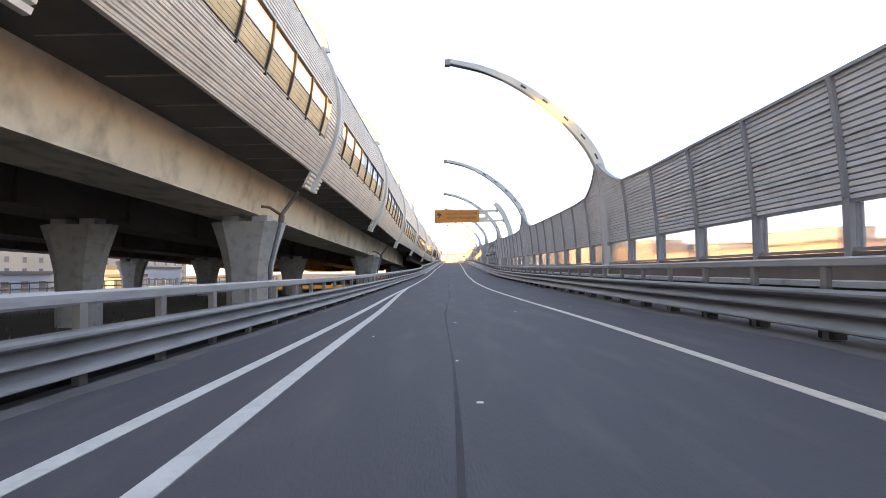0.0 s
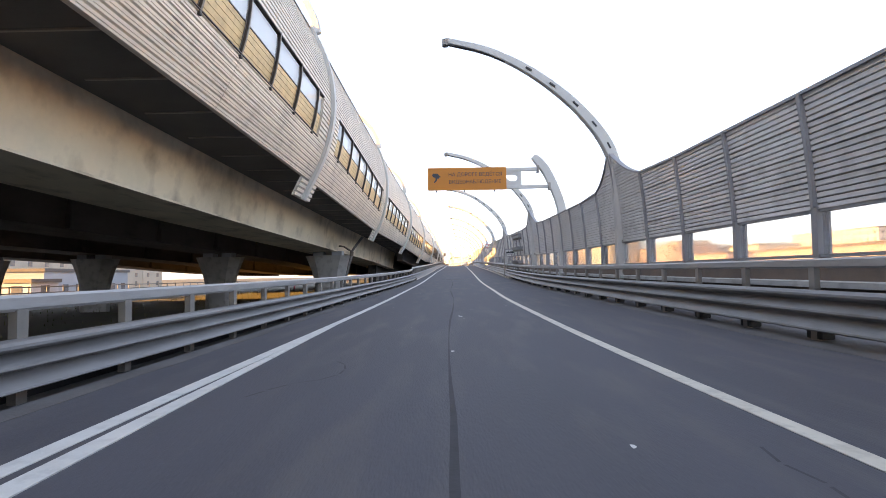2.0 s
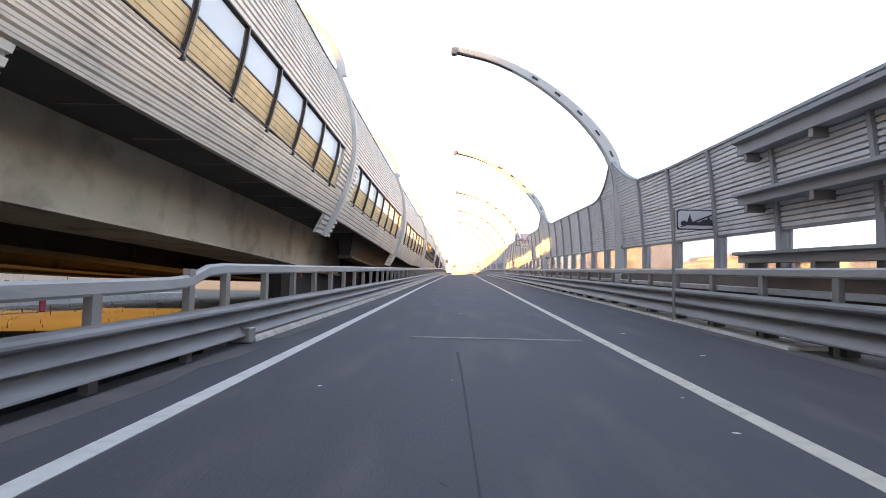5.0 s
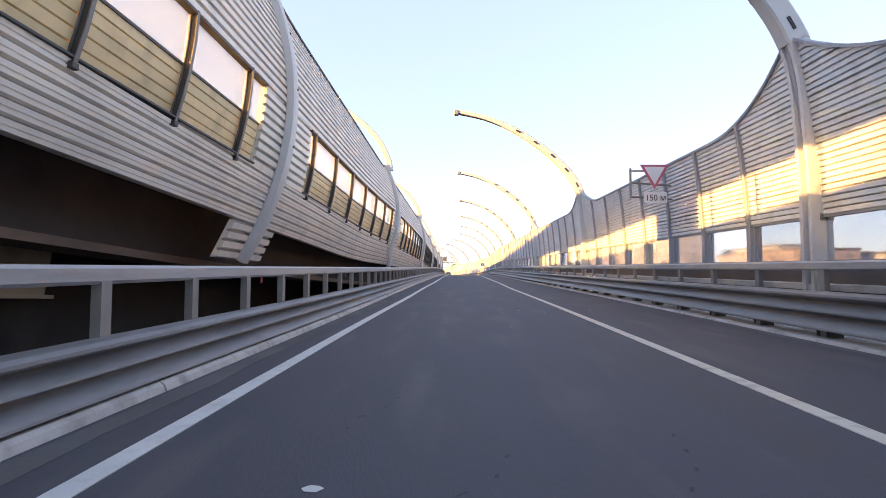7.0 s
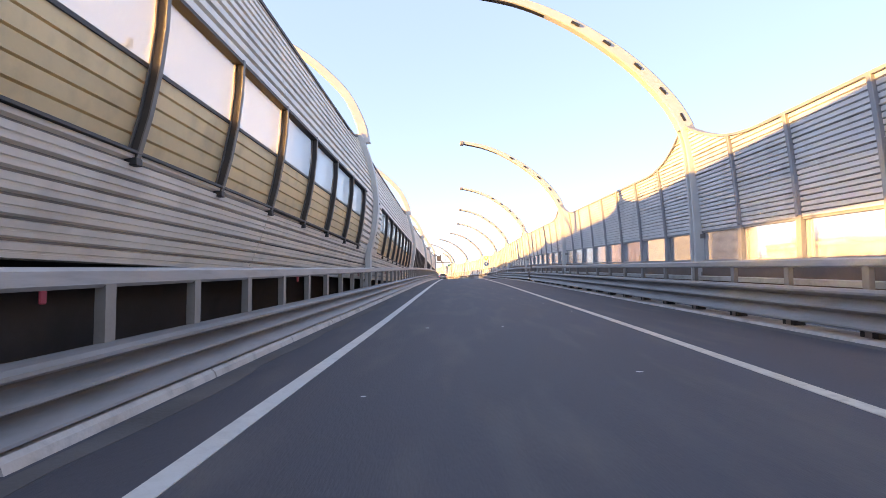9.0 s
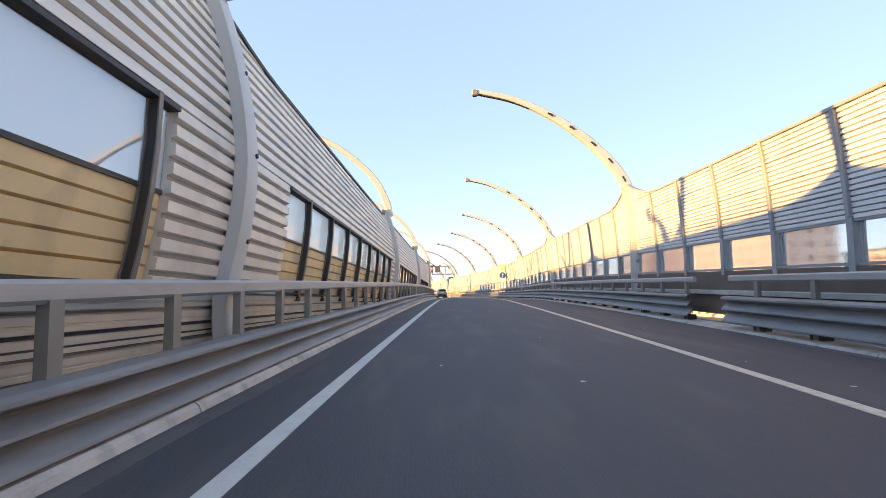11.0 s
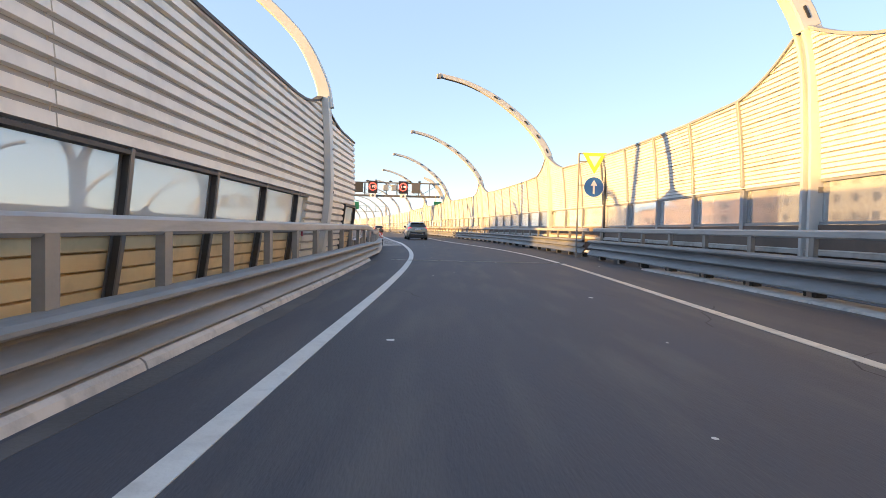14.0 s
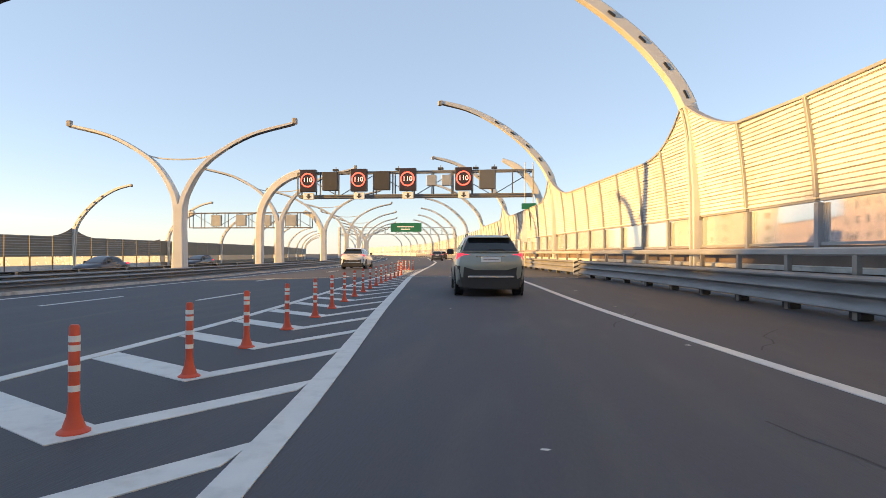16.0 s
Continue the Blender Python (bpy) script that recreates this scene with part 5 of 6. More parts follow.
# horizontal beams fixed in front of the barrier
ledge = empty("barrier_beams", label="three grey steel beams fixed in front of the barrier", category="beam")
for za, h in ((3.68, 0.34), (2.62, 0.24), (1.42, 0.22)):
    secs = [[(wx - 0.42, y, road_z(y) + za), (wx - 0.05, y, road_z(y) + za), (wx - 0.05, y, road_z(y) + za + h), (wx - 0.55, y, road_z(y) + za + h), (wx - 0.55, y, road_z(y) + za + h * 0.75), (wx - 0.42, y, road_z(y) + za + h * 0.65)] for y, wx in ((yy, right_wall(yy)) for yy in (75.0, 77.5, 80.0))]
    piece("beam", Build().loft(secs).mesh("beam", "barrier_post"), ledge)
    for y in (75.3, 77.5, 79.7):
        piece("bracket", Build().box(right_wall(y) - 0.4, right_wall(y), y - 0.06, y + 0.06, road_z(y) + za - 0.16, road_z(y) + za + 0.02).mesh("bracket", "zinc_post"), ledge)


# ---- small road signs ----
def sign_pole(name, x, y, z, h, label, category="road sign"):
    s = empty(name, pose(x, y, z), label=label, category=category)
    piece("pole", Build().tube([(0, 0, 0), (0, 0, h)], 0.038).mesh("pole", "zinc_post", True), s)
    return s


s = sign_pole("road_sign", 5.35, 82.0, road_z(82), 2.75, "white sign with a crossed-out town skyline on a steel pole")
pl = sheet("plate", "sign_white", 0.1, 1.1, 2.28, 2.72, s, y=-0.05, thick=0.03, label="white plate with a black border")
sheet("border", "sign_dark", 0.07, 1.13, 2.25, 2.75, s, y=-0.045, thick=0.02)
flat("skyline", "sign_dark", [(0.16, 2.36), (1.04, 2.36), (1.04, 2.58), (0.98, 2.58), (0.98, 2.5), (0.88, 2.5), (0.84, 2.57), (0.78, 2.5), (0.7, 2.5), (0.62, 2.44), (0.44, 2.44), (0.38, 2.64), (0.32, 2.44), (0.24, 2.48), (0.16, 2.44)], -0.062, pl, label="black skyline")
flat("slash", "sign_dark", [(0.13, 2.32), (0.2, 2.32), (1.08, 2.66), (1.02, 2.68)], -0.068, pl)

s = empty("road_sign", pose(4.98, 114.46, 2.08) @ Matrix.Scale(0.9, 4), label="give-way sign with a 150 metre plate on a barrier bracket", category="road sign")
piece("pole", Build().tube([(0, 0, 3.25), (0, 0, 4.2)], 0.038).mesh("pole", "zinc_post", True), s)
piece("wall_bracket", Build().tube([(0, 0, 3.3), (1.52, 0.6, 3.3)], 0.03).tube([(0, 0, 3.75), (1.48, 0.6, 3.75)], 0.03).mesh("wall_bracket", "zinc_post", True), s)
piece("bracket", Build().tube([(0, 0, 4.12), (0.75, 0, 4.12)], 0.03).tube([(0, 0, 3.3), (0.75, 0, 3.3)], 0.025).mesh("bracket", "zinc_post", True), s)


def triangle(cx, cz, w, mat_edge, mat_mid, parent, y, k=0.72):
    h = w * 0.866
    flat("triangle", mat_edge, [(cx - w / 2, cz + h / 3), (cx, cz - 2 * h / 3), (cx + w / 2, cz + h / 3)], y, parent, 0.025, "inverted triangle with a coloured border")
    flat("triangle_face", mat_mid, [(cx - w / 2 * k, cz + h / 3 * k), (cx, cz - 2 * h / 3 * k), (cx + w / 2 * k, cz + h / 3 * k)], y - 0.006, parent)


triangle(0.74, 4.05, 0.9, "sign_pink", "sign_white", s, -0.06)
pl = sheet("plate", "sign_white", 0.4, 1.12, 3.08, 3.44, s, y=-0.06, thick=0.03, label="white distance plate")
fitted("150 м", 0.58, "sign_dark", pl, 0.76, -0.068, 3.25)

s = sign_pole("road_sign", 6.55, 244.6, road_z(244.6), 4.62, "blue straight-ahead sign under a give-way sign on two poles")
piece("pole", Build().tube([(1.2, 0, 0), (1.2, 0, 4.6)], 0.045).mesh("pole", "dark", True), s, "dark second pole")
piece("bracket", Build().tube([(0, 0, 4.58), (0.45, 0, 4.58)], 0.025).tube([(0, 0, 3.2), (1.2, 0, 3.2)], 0.025).tube([(0, 0, 4.25), (1.2, 0, 4.25)], 0.025).mesh("bracket", "zinc_post", True), s)
piece("disc", Build().disc(0.68, 3.12, 0.45, -0.06, 0.03).mesh("disc", "sign_blue"), s, "round blue plate")
piece("rim", Build().ring(0.68, 3.12, 0.43, 0.455, -0.066, 0.03).mesh("rim", "sign_white"), s)
flat("arrow", "sign_white", [(0.64, 2.82), (0.72, 2.82), (0.72, 3.18), (0.83, 3.18), (0.68, 3.44), (0.53, 3.18), (0.64, 3.18)], -0.068, s, label="white arrow")
triangle(0.68, 4.32, 1.08, "sign_yellow", "sign_white", s, -0.06, 0.5)


# ---- display gantry over the motorway ----
def truss(parent, x0, x1, z0, z1, depth, step, mat="gantry"):
    for y in (-depth / 2, depth / 2):
        for z in (z0, z1):
            piece("chord", Build().box(x0, x1, y - 0.055, y + 0.055, z - 0.055, z + 0.055).mesh("chord", mat), parent)
    for i, x in enumerate(steps(x0, x1, step)):
        fr = Build().box(x - 0.045, x + 0.045, -depth / 2 - 0.04, -depth / 2 + 0.04, z0, z1).box(x - 0.045, x + 0.045, depth / 2 - 0.04, depth / 2 + 0.04, z0, z1)
        fr.box(x - 0.04, x + 0.04, -depth / 2, depth / 2, z0 - 0.04, z0 + 0.04).box(x - 0.04, x + 0.04, -depth / 2, depth / 2, z1 - 0.04, z1 + 0.04)
        piece("frame", fr.mesh("frame", mat), parent)
    xs = steps(x0, x1, step * 2)
    for i, (a, c) in enumerate(zip(xs[:-1], xs[1:])):
        za, zc = (z0, z1) if i % 2 else (z1, z0)
        piece("diagonal", Build().tube([(a, depth / 2, za), (c, depth / 2, zc)], 0.035, 6).mesh("diagonal", mat), parent)


vms = empty("display_gantry", pose(0, 301.5, 0), label="steel truss gantry with speed displays over the motorway", category="sign gantry")
truss(vms, -18.1, 0.3, 10.05, 11.85, 0.9, 1.5)
legl = spline([(-21.45, 3.9), (-21.45, 7.0), (-21.3, 9.0), (-20.4, 10.6), (-19.2, 11.5), (-18.0, 11.95)], 4)
piece("leg", Build().beam(legl, 0.55, 0.5).mesh("leg", "lamp", True), vms)
legr = spline([(1.15, 4.3), (1.15, 7.2), (0.95, 9.2), (0.2, 10.9), (-0.9, 12.1), (-2.0, 12.7)], 4)
piece("leg", Build().beam(legr, [0.5] * (len(legr) - 4) + [0.44, 0.38, 0.32, 0.25], 0.45).mesh("leg", "lamp", True), vms)
piece("walkway", Build().box(-18.0, 0.3, -0.5, 0.5, 9.86, 9.94).mesh("walkway", "gantry"), vms)
for x in (-17.11, -13.04, -9.19, -4.9):
    dsp = piece("speed_display", Build().box(x - 0.64, x + 0.64, -0.95, -0.5, 10.32, 12.05, 0.03).mesh("speed_display", "screen"), vms, "black display with a red 110 speed limit")
    piece("ring", Build().ring(x, 11.22, 0.46, 0.56, -0.975, 0.02).mesh("ring", "led_red"), dsp, "glowing red ring")
    me = letters("110", 0.4, "led_white")
    xs_ = [q.co.x for q in me.vertices]
    k = 0.66 / (max(xs_) - min(xs_))
    piece("digits", me, dsp, "glowing digits 110", pose(x, -0.97, 11.22) @ Matrix.Diagonal((k, 1, k, 1)))
    ap = piece("lane_plate", Build().box(x - 0.42, x + 0.42, -0.75, -0.55, 9.72, 10.24, 0.02).mesh("lane_plate", "sign_white"), vms, "white plate with a dark arrow")
    flat("arrow", "sign_dark", [(x, 9.78), (x + 0.24, 9.98), (x + 0.08, 9.98), (x + 0.08, 10.16), (x - 0.08, 10.16), (x - 0.08, 9.98), (x - 0.24, 9.98)], -0.765, ap)
for x, m_ in ((-15.34, "screen_grey"), (-11.22, "screen_grey"), (-7.35, "sign_back"), (-6.2, "sign_back"), (-3.1, "display_mid")):
    w = 0.62 if x < -9 or x > -4 else 0.36
    piece("blank_display", Build().box(x - w, x + w, -0.9, -0.5, 10.4 if w > 0.5 else 10.7, 11.85 if w > 0.5 else 11.5, 0.03).mesh("blank_display", m_), vms, "blank grey display")
for x in (-15.0, -10.0, -6.7, -4.0, -2.6):
    piece("detector", Build().box(x - 0.22, x + 0.22, -0.6, -0.3, 11.95, 12.12, 0.02).tube([(x, -0.4, 11.8), (x, -0.4, 12.3)], 0.03, 6).mesh("detector", "dark"), vms)
sheet("direction_plate", "sign_green", -0.55, 0.55, 8.85, 9.3, vms, y=-0.75, label="small green plate")
piece("ladder", Build().tube([(-0.3, -0.6, 4.6), (-0.3, -0.6, 12.4)], 0.035, 6).tube([(0.3, -0.6, 4.6), (0.3, -0.6, 12.4)], 0.035, 6).mesh("ladder", "zinc_post"), vms)
for x in (-0.33, 0.33):
    flat("marker", "sign_white", [(x - 0.22, 6.4), (x + 0.22, 6.4), (x + 0.08, 8.7), (x - 0.08, 8.7)], -0.7, vms, 0.03, "tall white marker plate")

opp = empty("display_gantry", pose(0, 331, 0), label="distant truss gantry over the opposite carriageway", category="sign gantry")
truss(opp, -45.0, -28.0, 8.9, 10.9, 0.9, 1.7)
for s_, x in ((1, -47.2), (-1, -26.3)):
    pts = spline([(x, 3.6), (x, 6.5), (x + s_ * 0.3, 8.6), (x + s_ * 1.2, 10.2), (x + s_ * 2.6, 11.0)], 4)
    piece("leg", Build().beam(pts, 0.55, 0.5).mesh("leg", "lamp", True), opp)
for x in (-41, -37.5, -34, -30.5):
    piece("blank_display", Build().box(x - 0.7, x + 0.7, -0.8, -0.45, 9.1, 10.6, 0.03).mesh("blank_display", "sign_back"), opp, "back of a display")

far = empty("direction_gantry", pose(0, 427, 0), label="distant gantry with a green direction sign", category="sign gantry")
truss(far, -54.0, -19.5, 11.2, 13.2, 1.0, 3.4)
for x in (-54.3, -19.2):
    piece("leg", Build().box(x - 0.3, x + 0.3, -0.4, 0.4, 3.9, 13.4, 0.05).mesh("leg", "lamp"), far)
gs = sheet("direction_sign", "sign_green", -38.3, -29.0, 11.95, 14.6, far, y=-0.7, thick=0.1, label="green direction sign with white writing that cannot be read")
for k, (x0, x1) in enumerate(((-36.4, -31.2), (-35.2, -32.4))):
    piece("writing", Build().box(x0, x1, -0.72, -0.7, 13.3 - k * 0.75, 13.62 - k * 0.75).mesh("writing", "sign_white"), gs)


# ---- cars ----
def ring_section(y, hw, z0, z1, top_hw, crown=0.06):
    """One cross section of a body, round at the corners."""
    pts = [(-hw * 0.86, z0), (hw * 0.86, z0), (hw * 0.98, z0 + 0.1), (hw, z0 + (z1 - z0) * 0.45), (hw * 0.985, z0 + (z1 - z0) * 0.75), (top_hw, z1 - 0.03), (top_hw * 0.86, z1 + crown * 0.6), (top_hw * 0.4, z1 + crown), (-top_hw * 0.4, z1 + crown), (-top_hw * 0.86, z1 + crown * 0.6), (-top_hw, z1 - 0.03), (-hw * 0.985, z0 + (z1 - z0) * 0.75), (-hw, z0 + (z1 - z0) * 0.45), (-hw * 0.98, z0 + 0.1)]
    return [(x, y, z) for x, z in pts]


def wheel(parent, x, y, r):
    s = 1 if x > 0 else -1
    prof = [(0.0, r * 0.62), (0.0, r * 0.9), (0.03, r * 0.98), (0.19, r), (0.22, r * 0.96), (0.22, r * 0.6)]
    secs = [[(x - s * d, y + rr * math.cos(k * math.tau / 24), r + rr * math.sin(k * math.tau / 24)) for k in range(24)] for d, rr in prof]
    w = piece("wheel", Build().loft(secs).mesh("wheel", "rubber", True), parent, "black rubber tyre on an alloy rim")
    rim = Build().ring(0, 0, r * 0.5, r * 0.63, 0, 0.04)
    for k in range(5):
        rim.box(-0.035, 0.035, 0.0, 0.03, 0.03, r * 0.56, m=pose(0, 0, 0, 0, k * 72, 0))
    rim.disc(0, 0, 0.07, 0, 0.04, 12)
    piece("rim", rim.mesh("rim", "zinc"), w, "", pose(x + s * 0.004, y, r, 0, 0, 90 * s))


def car(paint, L, W, H, label, hatch=True, group=""):
    """A car that points along +y, its rear at y = 0."""
    c = tagged(empty("car"), label, "car", group)
    hw = W / 2
    belt = H * (0.69 if hatch else 0.66)
    ground = 0.24
    body = Build().loft([
        ring_section(0.02, hw * 0.84, ground + 0.2, belt * 0.84, hw * 0.82, 0.01),
        ring_section(0.06, hw * 0.92, ground + 0.14, belt * 0.94, hw * 0.86, 0.01),
        ring_section(0.16, hw * 0.97, ground + 0.08, belt, hw * 0.88, 0.01),
        ring_section(0.42, hw, ground, belt, hw * 0.9, 0.01),
        ring_section(1.3, hw * 0.985, ground, belt * 0.99, hw * 0.91, 0.01),
        ring_section(L * 0.5, hw * 0.975, ground, belt * 0.96, hw * 0.92, 0.02),
        ring_section(L * 0.7, hw * 0.985, ground, belt * 0.93, hw * 0.92, 0.03),
        ring_section(L * 0.88, hw * 0.96, ground + 0.02, belt * 0.85, hw * 0.86, 0.05),
        ring_section(L * 0.975, hw * 0.86, ground + 0.06, belt * 0.72, hw * 0.74, 0.03),
        ring_section(L, hw * 0.76, ground + 0.14, belt * 0.6, hw * 0.66, 0.01)])
    piece("body", body.mesh("body", paint, True), c)
    y0 = 0.17 if hatch else L * 0.16
    roof_y0 = 0.62 if hatch else L * 0.27
    foot, roof_hw = hw * 0.87, hw * 0.63
    tail_z = H - 0.07

    def cabin_section(y, top, low_hw, top_hw, crown):
        z0 = belt - 0.1
        return [(-low_hw, y, z0), (low_hw, y, z0), (low_hw * 0.995, y, belt), (top_hw + (low_hw - top_hw) * 0.5, y, belt + (top - belt) * 0.52), (top_hw * 1.03, y, top - 0.05), (top_hw * 0.93, y, top), (top_hw * 0.4, y, top + crown), (-top_hw * 0.4, y, top + crown), (-top_hw * 0.93, y, top), (-top_hw * 1.03, y, top - 0.05), (-top_hw - (low_hw - top_hw) * 0.5, y, belt + (top - belt) * 0.52), (-low_hw * 0.995, y, belt)]

    cabin = Build().loft([
        cabin_section(y0, belt + 0.06, foot * 0.97, foot * 0.94, 0.0),
        cabin_section(roof_y0, tail_z, foot, roof_hw, 0.02),
        cabin_section(roof_y0 + 0.5, H - 0.03, foot, roof_hw * 1.03, 0.03),
        cabin_section(L * 0.44, H - 0.03, foot, roof_hw * 1.04, 0.03),
        cabin_section(L * 0.54, H - 0.1, foot, roof_hw * 1.02, 0.03),
        cabin_section(L * 0.72, belt + 0.0, foot * 0.96, foot * 0.9, 0.0)])
    piece("cabin", cabin.mesh("cabin", paint, True), c)

    def on_tail(t):
        return y0 + (roof_y0 - y0) * t, belt + 0.06 + (tail_z - belt - 0.06) * t, foot * 0.94 + (roof_hw - foot * 0.94) * t

    secs = []
    for t in (0.02, 0.35, 0.7, 0.93):
        y, z, w = on_tail(t)
        w *= 0.97
        secs.append([(-w, y - 0.01, z), (-w * 0.5, y - 0.025, z), (w * 0.5, y - 0.025, z), (w, y - 0.01, z), (w, y + 0.06, z), (-w, y + 0.06, z)])
    piece("rear_window", Build().loft(secs).mesh("rear_window", "car_glass"), c, "dark rear window")
    for s in (1, -1):
        secs = []
        for ya, yb, t in ((y0 + 0.25, L * 0.66, 0.1), (y0 + 0.42, L * 0.61, 0.5), (roof_y0 + 0.15, L * 0.54, 0.9)):
            w = foot + (roof_hw * 1.04 - foot) * t + 0.025 * (1 - abs(t - 0.5))
            z = belt + (H - 0.1 - belt) * t
            secs.append([(s * w, ya, z), (s * w, yb, z), (s * (w - 0.05), yb, z), (s * (w - 0.05), ya, z)])
        piece("side_window", Build().loft(secs).mesh("side_window", "car_glass"), c, "dark side windows")
        if hatch:
            piece("roof_rail", Build().tube([(s * roof_hw * 0.95, roof_y0 + 0.25, H - 0.05), (s * roof_hw * 0.97, roof_y0 + 0.35, H + 0.01), (s * roof_hw * 0.97, L * 0.42, H + 0.01), (s * roof_hw * 0.95, L * 0.45, H - 0.05)], 0.018, 6).mesh("roof_rail", "car_trim"), c)
        piece("mirror", Build().box(s * (hw + 0.06) - 0.11, s * (hw + 0.06) + 0.11, L * 0.6, L * 0.6 + 0.14, belt - 0.04, belt + 0.13, 0.03).mesh("mirror", "car_trim"), c)
        lo, hi = belt * 0.87, belt * 1.0
        tl = Build().loft([[(s * hw * 0.42, 0.085, lo + 0.02), (s * hw * 0.42, 0.085, lo + 0.05), (s * hw * 0.42, 0.2, lo + 0.05), (s * hw * 0.42, 0.2, lo + 0.02)],
                           [(s * hw * 0.66, 0.06, lo), (s * hw * 0.66, 0.085, hi - 0.03), (s * hw * 0.66, 0.25, hi - 0.03), (s * hw * 0.66, 0.25, lo)],
                           [(s * hw * 0.88, 0.075, lo - 0.02), (s * hw * 0.88, 0.11, hi), (s * hw * 0.88, 0.3, hi), (s * hw * 0.88, 0.3, lo - 0.02)],
                           [(s * hw * 0.99, 0.3, lo + 0.0), (s * hw * 0.945, 0.3, hi + 0.0), (s * hw * 0.9, 0.5, hi - 0.01), (s * hw * 0.97, 0.5, lo + 0.03)]])
        piece("tail_light", tl.mesh("tail_light", "tail"), c, "lit red tail light")
        piece("arch", Build().ring(0, 0, 0.36, 0.45, -0.02, 0.04, 24).mesh("arch", "car_trim"), c, "", pose(s * hw * 0.99, 0.85, 0.36, 0, 0, 90))
        wheel(c, s * (hw - 0.01), 0.85, 0.36)
        wheel(c, s * (hw - 0.01), L * 0.8, 0.36)
    bump_lines = [(-0.9, 0.24), (-0.45, 0.2), (0.45, 0.2), (0.9, 0.24), (0.99, 0.5 * H), (0.62, 0.45 * H), (0.5, 0.43 * H), (-0.5, 0.43 * H), (-0.62, 0.45 * H), (-0.99, 0.5 * H)]
    bump = Build().loft([[(q * hw * 0.93, -0.035 + 0.09 * q ** 4, z - 0.01 if z > 0.5 else z + 0.02) for q, z in bump_lines], [(q * hw * 0.97, 0.0 + 0.12 * q ** 4, z - 0.02 if z > 0.5 else z + 0.03) for q, z in bump_lines], [(q * hw * 1.008, 0.42, z) for q, z in bump_lines]])
    piece("bumper", bump.mesh("bumper", "car_trim", True), c, "dark plastic rear bumper")
    piece("bumper_strip", Build().box(-hw * 0.66, hw * 0.66, -0.055, 0.0, 0.3 * H, 0.3 * H + 0.06, 0.012).mesh("bumper_strip", "chrome"), c, "bright trim strip")
    np_ = piece("number_plate", Build().box(-0.26, 0.26, 0.0, 0.07, 0.55 * H, 0.55 * H + 0.125, 0.005).mesh("number_plate", "plate"), c, "white plate with a dark bar")
    piece("bar", Build().box(-0.2, 0.2, -0.006, 0.003, 0.555 * H + 0.05, 0.555 * H + 0.063).mesh("bar", "sign_dark"), np_)
    piece("garnish", Build().box(-hw * 0.42, hw * 0.42, 0.03, 0.1, belt * 0.92, belt * 0.945, 0.006).mesh("garnish", "chrome"), c)
    if hatch:
        secs = [[(x, y, z) for x, z in ((-q, zz), (q, zz), (q * 0.97, zz + t), (-q * 0.97, zz + t))] for y, q, zz, t in ((roof_y0 - 0.2, roof_hw * 0.96, tail_z - 0.03, 0.02), (roof_y0 + 0.02, roof_hw, tail_z - 0.02, 0.045), (roof_y0 + 0.3, roof_hw, tail_z, 0.05))]
        piece("spoiler", Build().loft(secs).mesh("spoiler", paint), c)
        y, z, w = on_tail(0.08)
        piece("wiper", Build().box(-0.04, 0.36, y - 0.04, y - 0.02, z, z + 0.02).mesh("wiper", "car_trim"), c)
    piece("underbody", Build().box(-hw * 0.85, hw * 0.85, 0.3, L - 0.4, 0.18, 0.4).mesh("underbody", "car_trim"), c)
    return c


def park(c, x, y, yaw):
    c.matrix_basis = pose(x, y, fall(x, y), 0, 0, yaw)


park(car("car_grey", 4.6, 1.87, 1.69, "grey crossover car with lit red tail lights on the slip road"), -1.58, 272.7, 8.5)
park(car("car_white", 4.8, 1.95, 1.72, "white crossover car on the motorway"), -14.0, 302.3, 5)
park(car("car_dark", 4.5, 1.8, 1.5, "dark saloon car far ahead on the motorway", hatch=False), -13.0, 345.0, 9)
park(car("car_dark", 4.4, 1.8, 1.55, "dark car far ahead on the motorway"), -14.9, 366.0, 11)
park(car("car_dark", 4.5, 1.8, 1.5, "dark saloon car on the opposite carriageway", hatch=False), -32.5, 300.0, 182)
park(car("car_dark", 4.5, 1.8, 1.55, "dark car on the opposite carriageway"), -37.5, 322.0, 183)


# ---- buildings and trees beyond the barriers ----
def block(name, x, y, w, d, h, mat, label, yaw=0.0, floor_h=3.0, bay=3.2, detailed=True):
    t = empty(name, pose(x, y, GROUND - 0.2, 0, 0, yaw), label=label, category="building")
    piece("wall", Build().box(-w / 2, w / 2, -d / 2, d / 2, 0, h).mesh("wall", mat), t)
    piece("roof", Build().box(-w / 2 - 0.3, w / 2 + 0.3, -d / 2 - 0.3, d / 2 + 0.3, h, h + 0.5).mesh("roof", "roof"), t)
    if not detailed:
        return t
    nx, ny, nz = max(1, int(d / bay)), max(1, int(w / bay)), max(1, int(h / floor_h))
    wm = Build().box(-0.06, 0.05, -0.75, 0.75, 0, 1.5).mesh("window", "window")
    side = -1 if x > 0 else 1
    for k in range(nz):
        for i in range(nx):
            piece("window", wm, t, m=pose(side * w / 2, -d / 2 + (i + 0.5) * d / nx, 0.9 + k * floor_h))
        for i in range(ny):
            piece("window", wm, t, m=pose(-w / 2 + (i + 0.5) * w / ny, -d / 2, 0.9 + k * floor_h, 0, 0, 90))
    return t


